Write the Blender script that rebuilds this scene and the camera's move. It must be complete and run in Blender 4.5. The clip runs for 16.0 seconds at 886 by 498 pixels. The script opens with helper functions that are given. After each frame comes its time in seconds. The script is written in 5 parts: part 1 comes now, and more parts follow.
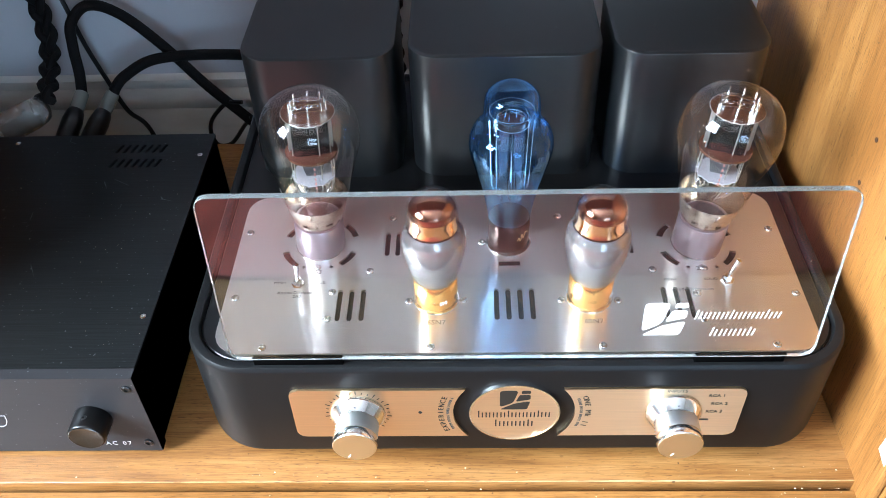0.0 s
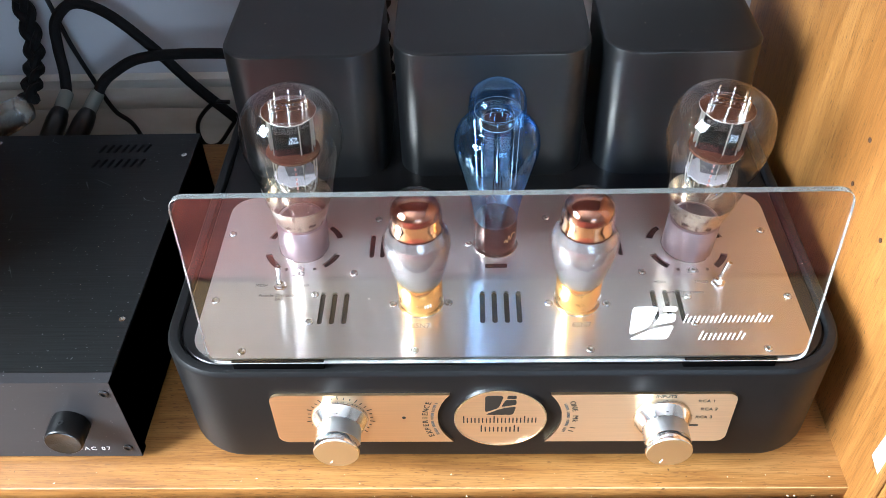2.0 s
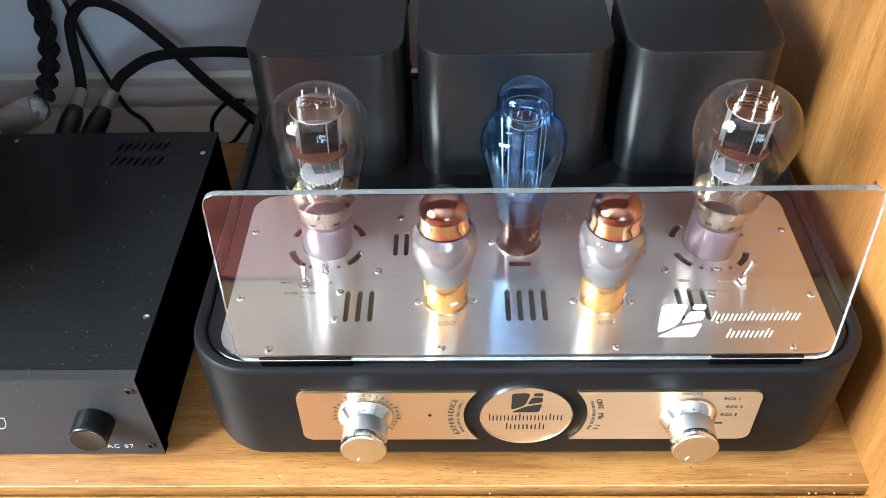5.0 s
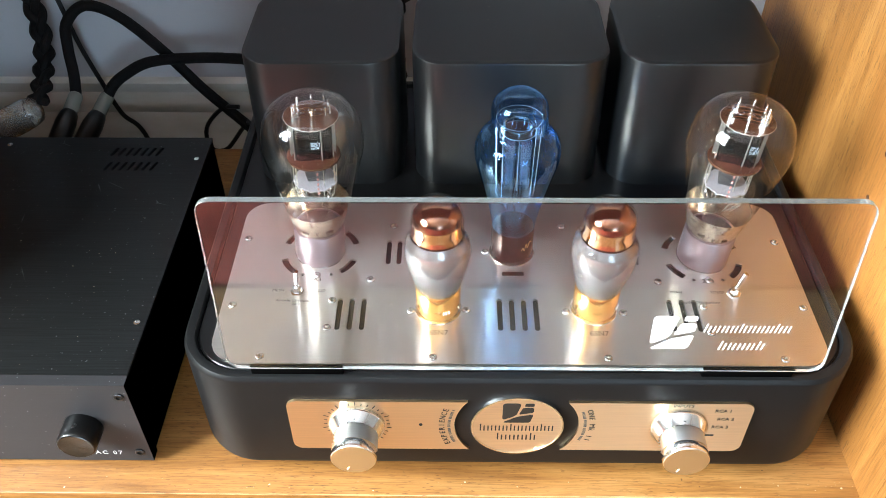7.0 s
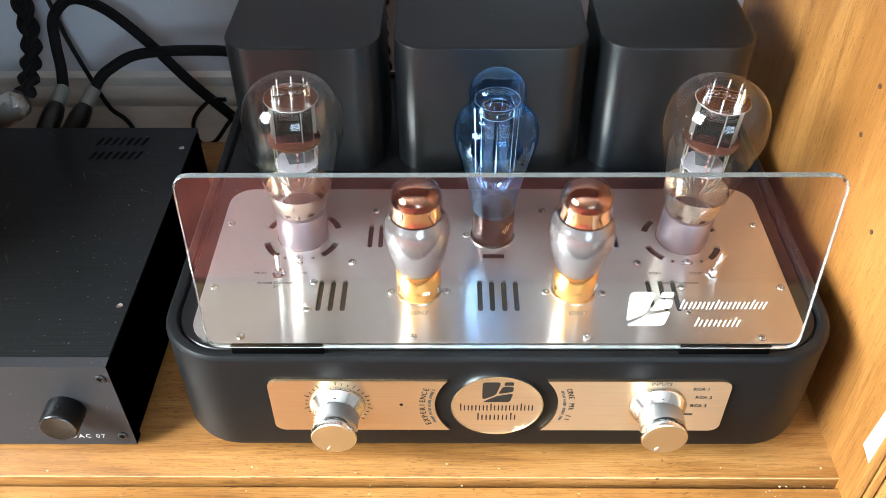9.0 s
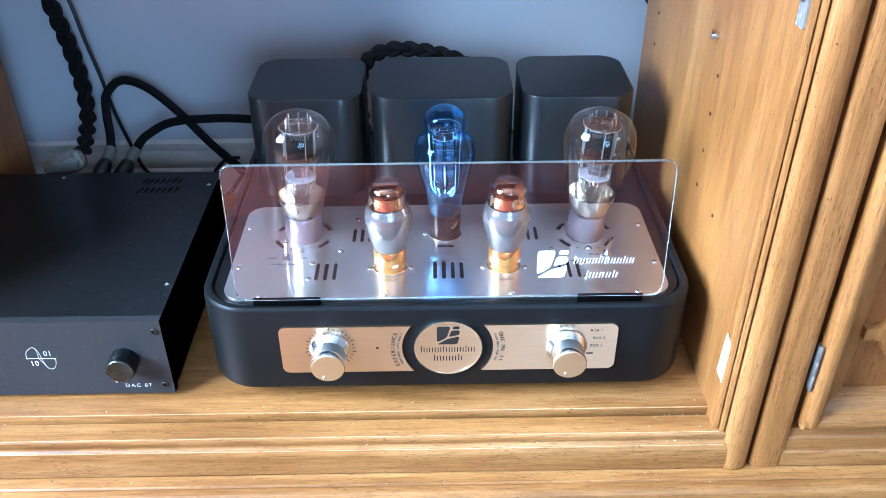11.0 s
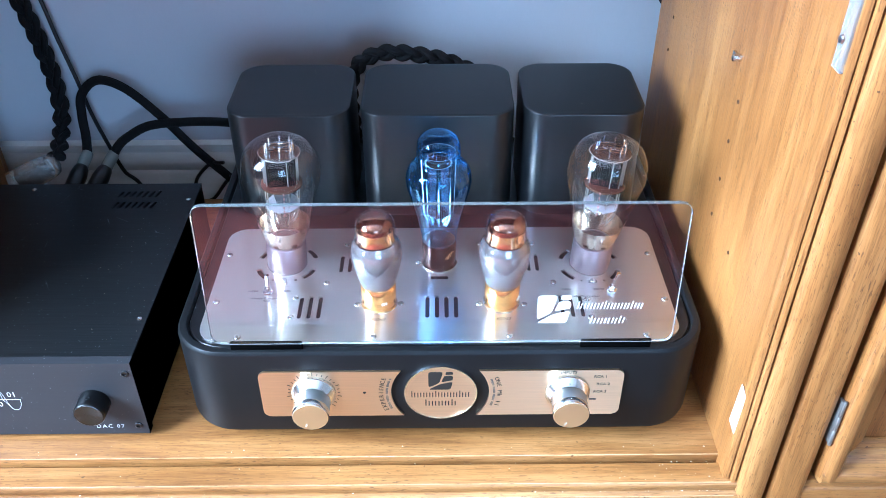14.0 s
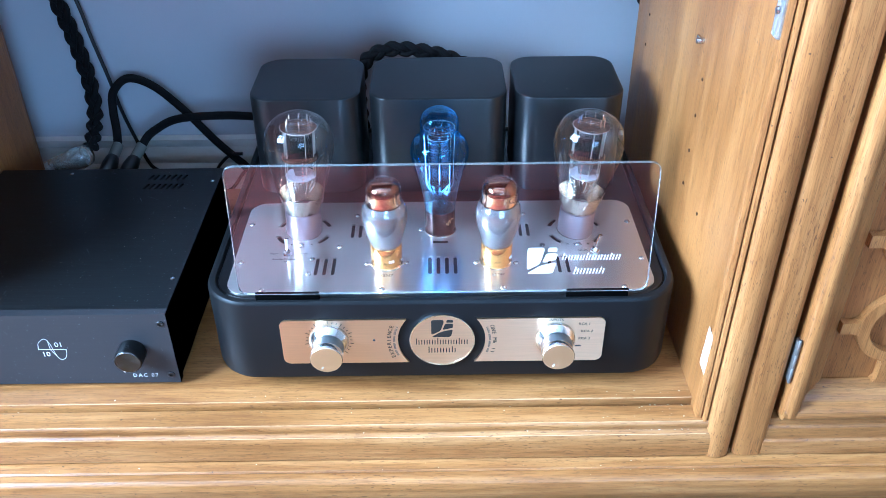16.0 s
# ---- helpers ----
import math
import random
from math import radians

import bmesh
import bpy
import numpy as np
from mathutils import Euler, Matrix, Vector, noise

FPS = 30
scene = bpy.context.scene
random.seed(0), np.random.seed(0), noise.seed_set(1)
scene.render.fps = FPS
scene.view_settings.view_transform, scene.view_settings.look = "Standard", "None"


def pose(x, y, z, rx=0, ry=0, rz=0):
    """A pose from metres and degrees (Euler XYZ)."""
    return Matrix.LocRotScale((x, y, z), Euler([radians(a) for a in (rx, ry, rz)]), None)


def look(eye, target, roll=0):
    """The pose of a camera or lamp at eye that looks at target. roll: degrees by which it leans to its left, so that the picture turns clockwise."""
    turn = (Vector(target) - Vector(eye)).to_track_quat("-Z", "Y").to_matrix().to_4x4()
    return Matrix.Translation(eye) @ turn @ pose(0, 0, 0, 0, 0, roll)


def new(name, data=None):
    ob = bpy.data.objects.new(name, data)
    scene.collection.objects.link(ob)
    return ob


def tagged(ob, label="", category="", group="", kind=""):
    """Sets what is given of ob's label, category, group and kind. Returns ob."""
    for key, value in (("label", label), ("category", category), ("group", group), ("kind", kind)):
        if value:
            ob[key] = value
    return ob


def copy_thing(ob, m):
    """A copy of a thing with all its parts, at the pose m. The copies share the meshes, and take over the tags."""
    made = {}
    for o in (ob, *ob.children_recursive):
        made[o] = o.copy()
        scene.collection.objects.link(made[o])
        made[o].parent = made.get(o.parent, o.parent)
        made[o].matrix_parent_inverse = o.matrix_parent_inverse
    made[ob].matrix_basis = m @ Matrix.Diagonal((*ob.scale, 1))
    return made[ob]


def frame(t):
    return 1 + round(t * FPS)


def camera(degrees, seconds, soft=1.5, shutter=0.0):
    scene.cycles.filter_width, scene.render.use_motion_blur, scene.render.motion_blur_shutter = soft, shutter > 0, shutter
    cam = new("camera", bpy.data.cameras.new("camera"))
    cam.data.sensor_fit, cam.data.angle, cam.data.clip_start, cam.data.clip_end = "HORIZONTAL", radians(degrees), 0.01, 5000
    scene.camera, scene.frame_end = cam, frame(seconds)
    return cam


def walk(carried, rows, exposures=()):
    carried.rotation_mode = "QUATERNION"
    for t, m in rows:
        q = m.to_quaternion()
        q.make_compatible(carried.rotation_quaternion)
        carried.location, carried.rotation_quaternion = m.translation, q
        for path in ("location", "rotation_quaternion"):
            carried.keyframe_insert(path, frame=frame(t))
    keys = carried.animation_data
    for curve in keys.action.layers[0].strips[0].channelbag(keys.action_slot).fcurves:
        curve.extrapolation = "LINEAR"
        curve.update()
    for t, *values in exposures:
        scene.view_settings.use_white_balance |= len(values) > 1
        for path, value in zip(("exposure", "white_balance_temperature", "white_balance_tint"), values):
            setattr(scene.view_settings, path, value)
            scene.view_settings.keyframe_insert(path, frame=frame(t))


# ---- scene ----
cam = camera(54.8, 16.0, 0.85)
PATH = [
    (0, (-0.030, -0.354, 0.561), (-0.091, 1.092, -0.818), -2.3),
    (0.5, (-0.025, -0.352, 0.558), (-0.084, 1.096, -0.821), -2.3),
    (1, (-0.023, -0.351, 0.559), (-0.084, 1.098, -0.819), -2.3),
    (1.5, (-0.023, -0.347, 0.557), (-0.081, 1.104, -0.819), -2.2),
    (2, (-0.020, -0.345, 0.552), (-0.080, 1.105, -0.824), -2.2),
    (2.5, (-0.019, -0.344, 0.546), (-0.073, 1.103, -0.833), -2.0),
    (3, (-0.022, -0.34, 0.544), (-0.078, 1.109, -0.833), -2.1),
    (3.5, (-0.030, -0.343, 0.546), (-0.084, 1.104, -0.834), -2.0),
    (4, (-0.036, -0.347, 0.55), (-0.085, 1.101, -0.83), -1.9),
    (4.5, (-0.039, -0.349, 0.552), (-0.084, 1.102, -0.824), -1.7),
    (5, (-0.043, -0.348, 0.552), (-0.086, 1.105, -0.823), -1.6),
    (7.5, (-0.041, -0.347, 0.551), (-0.068, 1.121, -0.807), -0.4),
    (8, (-0.037, -0.346, 0.548), (-0.062, 1.121, -0.811), -0.4),
    (8.5, (-0.031, -0.348, 0.55), (-0.058, 1.121, -0.806), -0.6),
    (9, (-0.030, -0.364, 0.54), (-0.053, 1.118, -0.803), -0.6),
    (9.2, (-0.031, -0.381, 0.532), (-0.049, 1.109, -0.801), -0.7),
    (11.3, (-0.009, -0.626, 0.587), (0.010, 1.058, -0.492), -0.4),
    (11.5, (-0.010, -0.628, 0.585), (0.006, 1.066, -0.478), -0.3),
    (12, (-0.018, -0.611, 0.587), (-0.010, 1.09, -0.466), -0.3),
    (12.5, (-0.017, -0.525, 0.578), (-0.023, 1.175, -0.477), -0.7),
    (13, (-0.031, -0.456, 0.592), (-0.030, 1.223, -0.493), -0.4),
    (13.5, (-0.033, -0.463, 0.627), (-0.038, 1.165, -0.535), -0.5),
    (14, (0.000, -0.519, 0.608), (0.009, 1.083, -0.589), -0.2),
    (14.5, (0.005, -0.567, 0.614), (0.023, 1.056, -0.554), -0.1),
    (15, (0.010, -0.609, 0.607), (0.035, 1.017, -0.558), -0.4),
    (15.5, (0.010, -0.632, 0.607), (0.026, 1.002, -0.546), -0.5),
    (16, (-0.001, -0.633, 0.609), (0.007, 1.013, -0.527), -0.5),
]
walk(cam, [(t, look(eye, target, roll)) for t, eye, target, roll in PATH],
     [(0.0, 2.18, 5450, -1), (1.5, 2.18, 5700, 1), (5.2, 2.18, 5800, -1), (7.3, 2.18, 6150, -2), (9.2, 2.16, 6050, -2), (11.3, 2.16, 4260, -4), (12.5, 2.10, 4080, -6), (13.0, 2.24, 4180, -5), (13.4, 2.44, 4650, -3), (14.0, 2.30, 4480, -1), (14.5, 2.16, 4350, -2), (15.5, 2.16, 4330, -2), (16.0, 2.16, 4130, -3)])

# ---------------------------------------------------------------- light
world = bpy.data.worlds.new("sky")
scene.world = world
world.use_nodes = True
wn = world.node_tree
sky = wn.nodes.new("ShaderNodeTexSky")
sky.sky_type = "NISHITA"
sky.sun_disc = False
SUN_WAY = Vector((0.66, -0.02, -0.72)).normalized()
sky.sun_elevation, sky.sun_rotation = math.asin(-SUN_WAY.z), math.atan2(-SUN_WAY.x, -SUN_WAY.y)
wn.links.new(sky.outputs[0], wn.nodes["Background"].inputs[0])
wn.nodes["Background"].inputs[1].default_value = 0.12


def window_lamp(name, at, towards, width, height, watts, colour):
    lamp = bpy.data.lights.new(name, "AREA")
    lamp.shape, lamp.size, lamp.size_y = "RECTANGLE", width, height
    lamp.energy, lamp.color = watts, colour
    ob = new(name, lamp)
    ob.matrix_world = look(at, towards)
    return ob


window_lamp("window_light", (-2.15, -0.90, 1.40), (0.0, 0.1, 0.8), 1.3, 1.35, 92, (0.95, 0.97, 1.0))
# unseen bluish fill lamp, added to brighten the fronts and the back wall
window_lamp("window_light", (0.8, -3.34, 1.05), (0.0, 0.0, 0.4), 1.3, 1.3, 11, (0.70, 0.83, 1.0))
sun = bpy.data.lights.new("sun", "SUN")
sun.energy, sun.angle, sun.color = 5.0, radians(0.6), (1.0, 0.95, 0.87)
new("sun", sun).matrix_world = look((-3, -1.5, 3), Vector((-3, -1.5, 3)) + SUN_WAY)

# ---------------------------------------------------------------- materials


def material(name, colour=(0.5, 0.5, 0.5), rough=0.5, metal=0.0, **more):
    m = bpy.data.materials.new(name)
    m.use_nodes = True
    b = m.node_tree.nodes["Principled BSDF"]
    b.inputs["Base Color"].default_value = (*colour, 1)
    b.inputs["Roughness"].default_value = rough
    b.inputs["Metallic"].default_value = metal
    for k, v in more.items():
        b.inputs[k.replace("_", " ")].default_value = v
    return m


def nodes_of(m):
    nt = m.node_tree
    return nt, nt.nodes["Principled BSDF"]


def noise_tex(nt, scale, stretch=(1, 1, 1), detail=4.0, rough=0.55, distort=0.0, offset=(0, 0, 0), turn=(0, 0, 0), coord="Object"):
    tc, mp, nz = nt.nodes.new("ShaderNodeTexCoord"), nt.nodes.new("ShaderNodeMapping"), nt.nodes.new("ShaderNodeTexNoise")
    mp.inputs["Scale"].default_value = stretch
    mp.inputs["Location"].default_value = offset
    mp.inputs["Rotation"].default_value = turn
    nz.inputs["Scale"].default_value, nz.inputs["Detail"].default_value = scale, detail
    nz.inputs["Roughness"].default_value, nz.inputs["Distortion"].default_value = rough, distort
    nt.links.new(tc.outputs[coord], mp.inputs[0])
    nt.links.new(mp.outputs[0], nz.inputs["Vector"])
    return nz.outputs["Fac"]


def ramp(nt, fac, stops):
    r = nt.nodes.new("ShaderNodeValToRGB")
    while len(r.color_ramp.elements) < len(stops):
        r.color_ramp.elements.new(0.5)
    for e, (p, c) in zip(r.color_ramp.elements, stops):
        e.position, e.color = p, (*c, 1) if len(c) == 3 else c
    nt.links.new(fac, r.inputs[0])
    return r.outputs[0]


def mix(nt, a, b, fac, mode="MIX"):
    x = nt.nodes.new("ShaderNodeMix")
    x.data_type, x.blend_type = "RGBA", mode
    for i, v in ((0, fac), (6, a), (7, b)):
        if hasattr(v, "is_linked") or hasattr(v, "links"):
            nt.links.new(v, x.inputs[i])
        else:
            x.inputs[i].default_value = (*v, 1) if isinstance(v, tuple) else v
    return x.outputs[2]


def bump(nt, height, strength, distance=0.001):
    b = nt.nodes.new("ShaderNodeBump")
    b.inputs["Strength"].default_value, b.inputs["Distance"].default_value = strength, distance
    nt.links.new(height, b.inputs["Height"])
    nt.links.new(b.outputs[0], nt.nodes["Principled BSDF"].inputs["Normal"])


def speckled(m, scale=900.0, strength=0.15, lo=0.36, hi=0.5):
    """Fine powder-coat relief and a slight unevenness of gloss."""
    nt, b = nodes_of(m)
    bump(nt, noise_tex(nt, scale, detail=2), strength, 0.0003)
    r = nt.nodes.new("ShaderNodeMapRange")
    r.inputs["To Min"].default_value, r.inputs["To Max"].default_value = lo, hi
    nt.links.new(noise_tex(nt, 14, detail=5), r.inputs[0])
    nt.links.new(r.outputs[0], b.inputs["Roughness"])
    return m


def wood(name, along, dark, mid, light, boards=0.0, streak=1.0):
    """Waxed wood; along is the axis of the grain, boards the width of its glued strips."""
    m = material(name, mid, 0.36)
    dark, light = (tuple(p + (q - p) * streak for p, q in zip(mid, c)) for c in (dark, light))
    nt, b = nodes_of(m)
    k = "xyz".index(along)

    def along_grain(scale, stretch, detail, rough, distort=0.0, offset=(0, 0, 0)):
        return noise_tex(nt, scale, tuple(stretch if i == k else 1.0 for i in range(3)), detail, rough, distort, offset)

    bands = along_grain(46, 0.07, 6, 0.65, 0.5)
    mids = along_grain(170, 0.07, 4, 0.6, 0.3, (2, 8, 4))
    fine = along_grain(1000, 0.035, 3, 0.65)
    big = along_grain(6.0, 0.4, 4, 0.55)
    col = ramp(nt, bands, ((0.32, dark), (0.5, mid), (0.70, light)))
    col = mix(nt, col, ramp(nt, mids, ((0.34, (0.66, 0.56, 0.46)), (0.5, (1.0, 0.99, 0.97)), (0.7, (1.08, 1.08, 1.06)))), 0.5 * streak, "MULTIPLY")
    col = mix(nt, col, ramp(nt, fine, ((0.36, (0.50, 0.42, 0.33)), (0.50, (0.96, 0.94, 0.91)), (0.66, (1.10, 1.10, 1.08)))), 0.62, "MULTIPLY")
    col = mix(nt, col, ramp(nt, big, ((0.3, (0.70, 0.61, 0.50)), (0.65, (1.08, 1.05, 1.0)))), 0.9, "MULTIPLY")
    # short dark pores in loose patches
    pm = ramp(nt, along_grain(1000, 0.13, 1, 0.5, 0, (3, 1, 2)), ((0.635, (0, 0, 0)), (0.68, (1, 1, 1))))
    patch = ramp(nt, noise_tex(nt, 15, detail=3, offset=(5, 2, 1)), ((0.34, (0.12, 0.12, 0.12)), (0.62, (0.8, 0.8, 0.8))))
    col = mix(nt, col, (0.075, 0.028, 0.009), mix(nt, pm, patch, 1.0, "MULTIPLY"))
    # a few old dents and specks
    spots = ramp(nt, noise_tex(nt, 210, detail=1, offset=(1, 6, 3)), ((0.765, (0, 0, 0)), (0.80, (0.8, 0.8, 0.8))))
    col = mix(nt, col, (0.05, 0.02, 0.008), spots)
    if boards:
        tc, sp = nt.nodes.new("ShaderNodeTexCoord"), nt.nodes.new("ShaderNodeSeparateXYZ")
        nt.links.new(tc.outputs["Object"], sp.inputs[0])
        q = nt.nodes.new("ShaderNodeMath")
        q.operation, q.inputs[1].default_value = "DIVIDE", boards
        nt.links.new(sp.outputs["Y" if along != "y" else "X"], q.inputs[0])
        fl = nt.nodes.new("ShaderNodeMath")
        fl.operation = "FLOOR"
        nt.links.new(q.outputs[0], fl.inputs[0])
        wnz = nt.nodes.new("ShaderNodeTexWhiteNoise")
        wnz.noise_dimensions = "1D"
        nt.links.new(fl.outputs[0], wnz.inputs["W"])
        col = mix(nt, col, ramp(nt, wnz.outputs["Value"], ((0.0, (0.70, 0.62, 0.54)), (0.5, (0.95, 0.93, 0.9)), (1.0, (1.10, 1.08, 1.05)))), 0.5, "MULTIPLY")
    nt.links.new(col, b.inputs["Base Color"])
    r = nt.nodes.new("ShaderNodeMapRange")
    r.inputs["To Min"].default_value, r.inputs["To Max"].default_value = 0.26, 0.5
    nt.links.new(bands, r.inputs[0])
    nt.links.new(r.outputs[0], b.inputs["Roughness"])
    bump(nt, fine, 0.25, 0.0006)
    return m


HONEY = ((0.21, 0.089, 0.023), (0.335, 0.157, 0.044), (0.43, 0.230, 0.080))
wood_x = wood("honey_wood_along", "x", (0.19, 0.083, 0.022), (0.305, 0.147, 0.042), (0.40, 0.218, 0.078))
wood_z = wood("honey_wood_upright", "z", *HONEY, streak=0.7)
wood_panel = wood("honey_wood_strips", "z", *HONEY, boards=0.047, streak=0.5)
bare_wood = wood("bare_rubbed_wood", "x", (0.36, 0.21, 0.09), (0.47, 0.30, 0.15), (0.56, 0.39, 0.22))
wood_door = wood("honey_wood_door", "z", (0.17, 0.068, 0.017), (0.29, 0.125, 0.032), (0.38, 0.185, 0.055), streak=0.5)
wood_floor_mat = wood("oak_floor", "x", (0.14, 0.088, 0.036), (0.20, 0.128, 0.054), (0.26, 0.17, 0.075))
rug_wool = material("red_brown_wool", (0.27, 0.07, 0.05), 0.95)
nt, b = nodes_of(rug_wool)
nt.links.new(ramp(nt, noise_tex(nt, 9, detail=8, rough=0.7), ((0.36, (0.085, 0.012, 0.010)), (0.64, (0.28, 0.058, 0.042)))), b.inputs["Base Color"])
bump(nt, noise_tex(nt, 300, detail=3), 0.8, 0.004)

black_coat = speckled(material("satin_black_coat", (0.006, 0.006, 0.0065), 0.40, 0.0, Specular_IOR_Level=0.2))
cover_coat = speckled(material("satin_black_cover", (0.0028, 0.0032, 0.0038), 0.33, 0.0, Specular_IOR_Level=0.5), 1100, 0.05, 0.30, 0.38)
black_gloss = material("black_rubber", (0.003, 0.003, 0.0033), 0.28, 0.0, Specular_IOR_Level=0.35)
black_cloth = material("black_braided_sleeve", (0.004, 0.0035, 0.004), 0.8, 0.0, Specular_IOR_Level=0.2)
nt, b = nodes_of(black_cloth)
bump(nt, noise_tex(nt, 700, (1, 1, 1), 2), 0.8, 0.0008)
grey_sleeve = material("grey_heat_shrink", (0.14, 0.15, 0.135), 0.5)
chrome = material("polished_chrome", (0.82, 0.82, 0.83), 0.09, 1.0)
steel = material("satin_steel", (0.66, 0.64, 0.62), 0.25, 1.0)
# near-black: paints the shade below slots and vents, also colours one peg
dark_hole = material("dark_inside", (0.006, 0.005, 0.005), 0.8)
white_print = material("white_print", (0.85, 0.85, 0.85), 0.5)
grey_print = material("pale_grey_print", (0.55, 0.56, 0.58), 0.5)
black_print = material("black_print", (0.012, 0.011, 0.010), 0.5)
wall_paint = material("grey_blue_wall_paint", (0.40, 0.44, 0.52), 0.55)
nt, b = nodes_of(wall_paint)
nt.links.new(ramp(nt, noise_tex(nt, 3.5, detail=4), ((0.3, (0.43, 0.435, 0.475)), (0.7, (0.475, 0.48, 0.52)))), b.inputs["Base Color"])
bump(nt, noise_tex(nt, 260, detail=3), 0.12, 0.001)
white_gloss = material("white_gloss_paint", (0.62, 0.61, 0.585), 0.3)
nt, b = nodes_of(white_gloss)
nt.links.new(ramp(nt, noise_tex(nt, 22, (0.3, 1, 1), 6), ((0.35, (0.50, 0.48, 0.44)), (0.6, (0.66, 0.65, 0.625)))), b.inputs["Base Color"])
plaster = material("dull_room_plaster", (0.17, 0.155, 0.14), 0.8)
nt, b = nodes_of(plaster)
nt.links.new(ramp(nt, noise_tex(nt, 2.2, detail=4), ((0.3, (0.15, 0.135, 0.12)), (0.7, (0.19, 0.175, 0.16)))), b.inputs["Base Color"])
white_ceiling = material("white_ceiling_paint", (0.78, 0.77, 0.75), 0.9)
paper = material("white_paper_label", (0.60, 0.54, 0.43), 0.7)


def brushed(name, colour, rough, aniso, metal=1.0, axis=0, grooves=0.91):
    """Sheet metal with fine brushing along one axis."""
    m = material(name, colour, rough, metal)
    nt, b = nodes_of(m)
    b.inputs["Anisotropic"].default_value = aniso
    tg = nt.nodes.new("ShaderNodeTangent")
    tg.direction_type, tg.uv_map = "UV_MAP", "UVMap"
    nt.links.new(tg.outputs[0], b.inputs["Tangent"])
    st = tuple(0.012 if i == axis else 1.0 for i in range(3))
    lines = noise_tex(nt, 1500, st, 3, 0.7)
    c1 = tuple(v * grooves for v in colour)
    nt.links.new(ramp(nt, lines, ((0.35, c1), (0.65, colour))), b.inputs["Base Color"])
    smear = noise_tex(nt, 9, (0.6, 1.6, 1), 5)
    r = nt.nodes.new("ShaderNodeMapRange")
    r.inputs["To Min"].default_value, r.inputs["To Max"].default_value = rough * 0.93, rough * 1.1
    nt.links.new(smear, r.inputs[0])
    nt.links.new(r.outputs[0], b.inputs["Roughness"])
    bump(nt, lines, 0.05, 0.0003)
    return m


plate_metal = brushed("brushed_steel_plate", (0.74, 0.705, 0.67), 0.29, 0.90)
face_metal = brushed("brushed_copper_tone_face", (0.90, 0.66, 0.41), 0.34, 0.9)
lid_metal = brushed("brushed_black_lid", (0.0085, 0.0096, 0.0106), 0.34, 0.75, 0.0, grooves=0.12)
front_black = brushed("brushed_black_front", (0.034, 0.033, 0.036), 0.42, 0.4, 0.2)
nodes_of(lid_metal)[1].inputs["Specular IOR Level"].default_value = 0.30
nodes_of(front_black)[1].inputs["Specular IOR Level"].default_value = 0.25


def scratched(m):
    """Pale hairline scratches and dust on black metal."""
    nt, b = nodes_of(m)
    src = b.inputs["Base Color"].links[0].from_socket
    vor = nt.nodes.new("ShaderNodeTexVoronoi")
    tc = nt.nodes.new("ShaderNodeTexCoord")
    vor.feature = "DISTANCE_TO_EDGE"
    vor.inputs["Scale"].default_value = 17
    nt.links.new(tc.outputs["Object"], vor.inputs["Vector"])
    line = ramp(nt, vor.outputs["Distance"], ((0.0, (1, 1, 1)), (0.006, (0, 0, 0))))
    gate = ramp(nt, noise_tex(nt, 34, detail=2), ((0.64, (0, 0, 0)), (0.72, (0.4, 0.4, 0.4))))
    dust = ramp(nt, noise_tex(nt, 420, detail=1), ((0.73, (0, 0, 0)), (0.78, (0.55, 0.55, 0.55))))
    both = mix(nt, mix(nt, line, gate, 1.0, "MULTIPLY"), dust, 0.5, "ADD")
    nt.links.new(mix(nt, src, (0.30, 0.32, 0.34), both), b.inputs["Base Color"])
    return m


scratched(lid_metal)
scratched(front_black)


def thin_glass(name, tint, gloss=(1, 1, 1), rough=0.0, rim=4.6):
    """A thin glass wall: it lets light straight through and mirrors more at the rim."""
    m = bpy.data.materials.new(name)
    m.use_nodes = True
    nt = m.node_tree
    nt.nodes.remove(nt.nodes["Principled BSDF"])
    out = nt.nodes["Material Output"]
    tr, gl, mx, fr, pw, ad = (nt.nodes.new("ShaderNode" + k) for k in ("BsdfTransparent", "BsdfGlossy", "MixShader", "LayerWeight", "Math", "Math"))
    tr.inputs[0].default_value = (*tint, 1)
    gl.inputs[0].default_value, gl.inputs["Roughness"].default_value = (*gloss, 1), rough
    pw.operation, pw.inputs[1].default_value = "POWER", rim
    ad.operation, ad.inputs[1].default_value, ad.inputs[2].default_value = "MULTIPLY_ADD", 0.9, 0.05
    nt.links.new(fr.outputs["Facing"], pw.inputs[0])
    nt.links.new(pw.outputs[0], ad.inputs[0])
    nt.links.new(ad.outputs[0], mx.inputs[0])
    nt.links.new(tr.outputs[0], mx.inputs[1])
    nt.links.new(gl.outputs[0], mx.inputs[2])
    nt.links.new(mx.outputs[0], out.inputs[0])
    return m


clear_glass = thin_glass("clear_tube_glass", (0.965, 0.96, 0.95))
blue_glass = thin_glass("blue_tube_glass", (0.50, 0.71, 0.985), (0.42, 0.70, 1.0), rim=2.8)
smoke_glass = thin_glass("faintly_grey_tube_glass", (0.93, 0.92, 0.91))
window_glass = thin_glass("window_glass", (0.97, 0.98, 0.98))
acrylic = material("clear_acrylic", (1, 1, 1), 0.0, 0.0, Transmission_Weight=1.0, IOR=1.49)
acrylic_edge = material("sawn_acrylic_edge", (0.48, 0.52, 0.53), 0.16, 0.0, Transmission_Weight=0.75, IOR=1.49)
clear_plastic = material("clear_plastic", (0.86, 0.88, 0.87), 0.08, 0.0, Transmission_Weight=0.85, IOR=1.45)
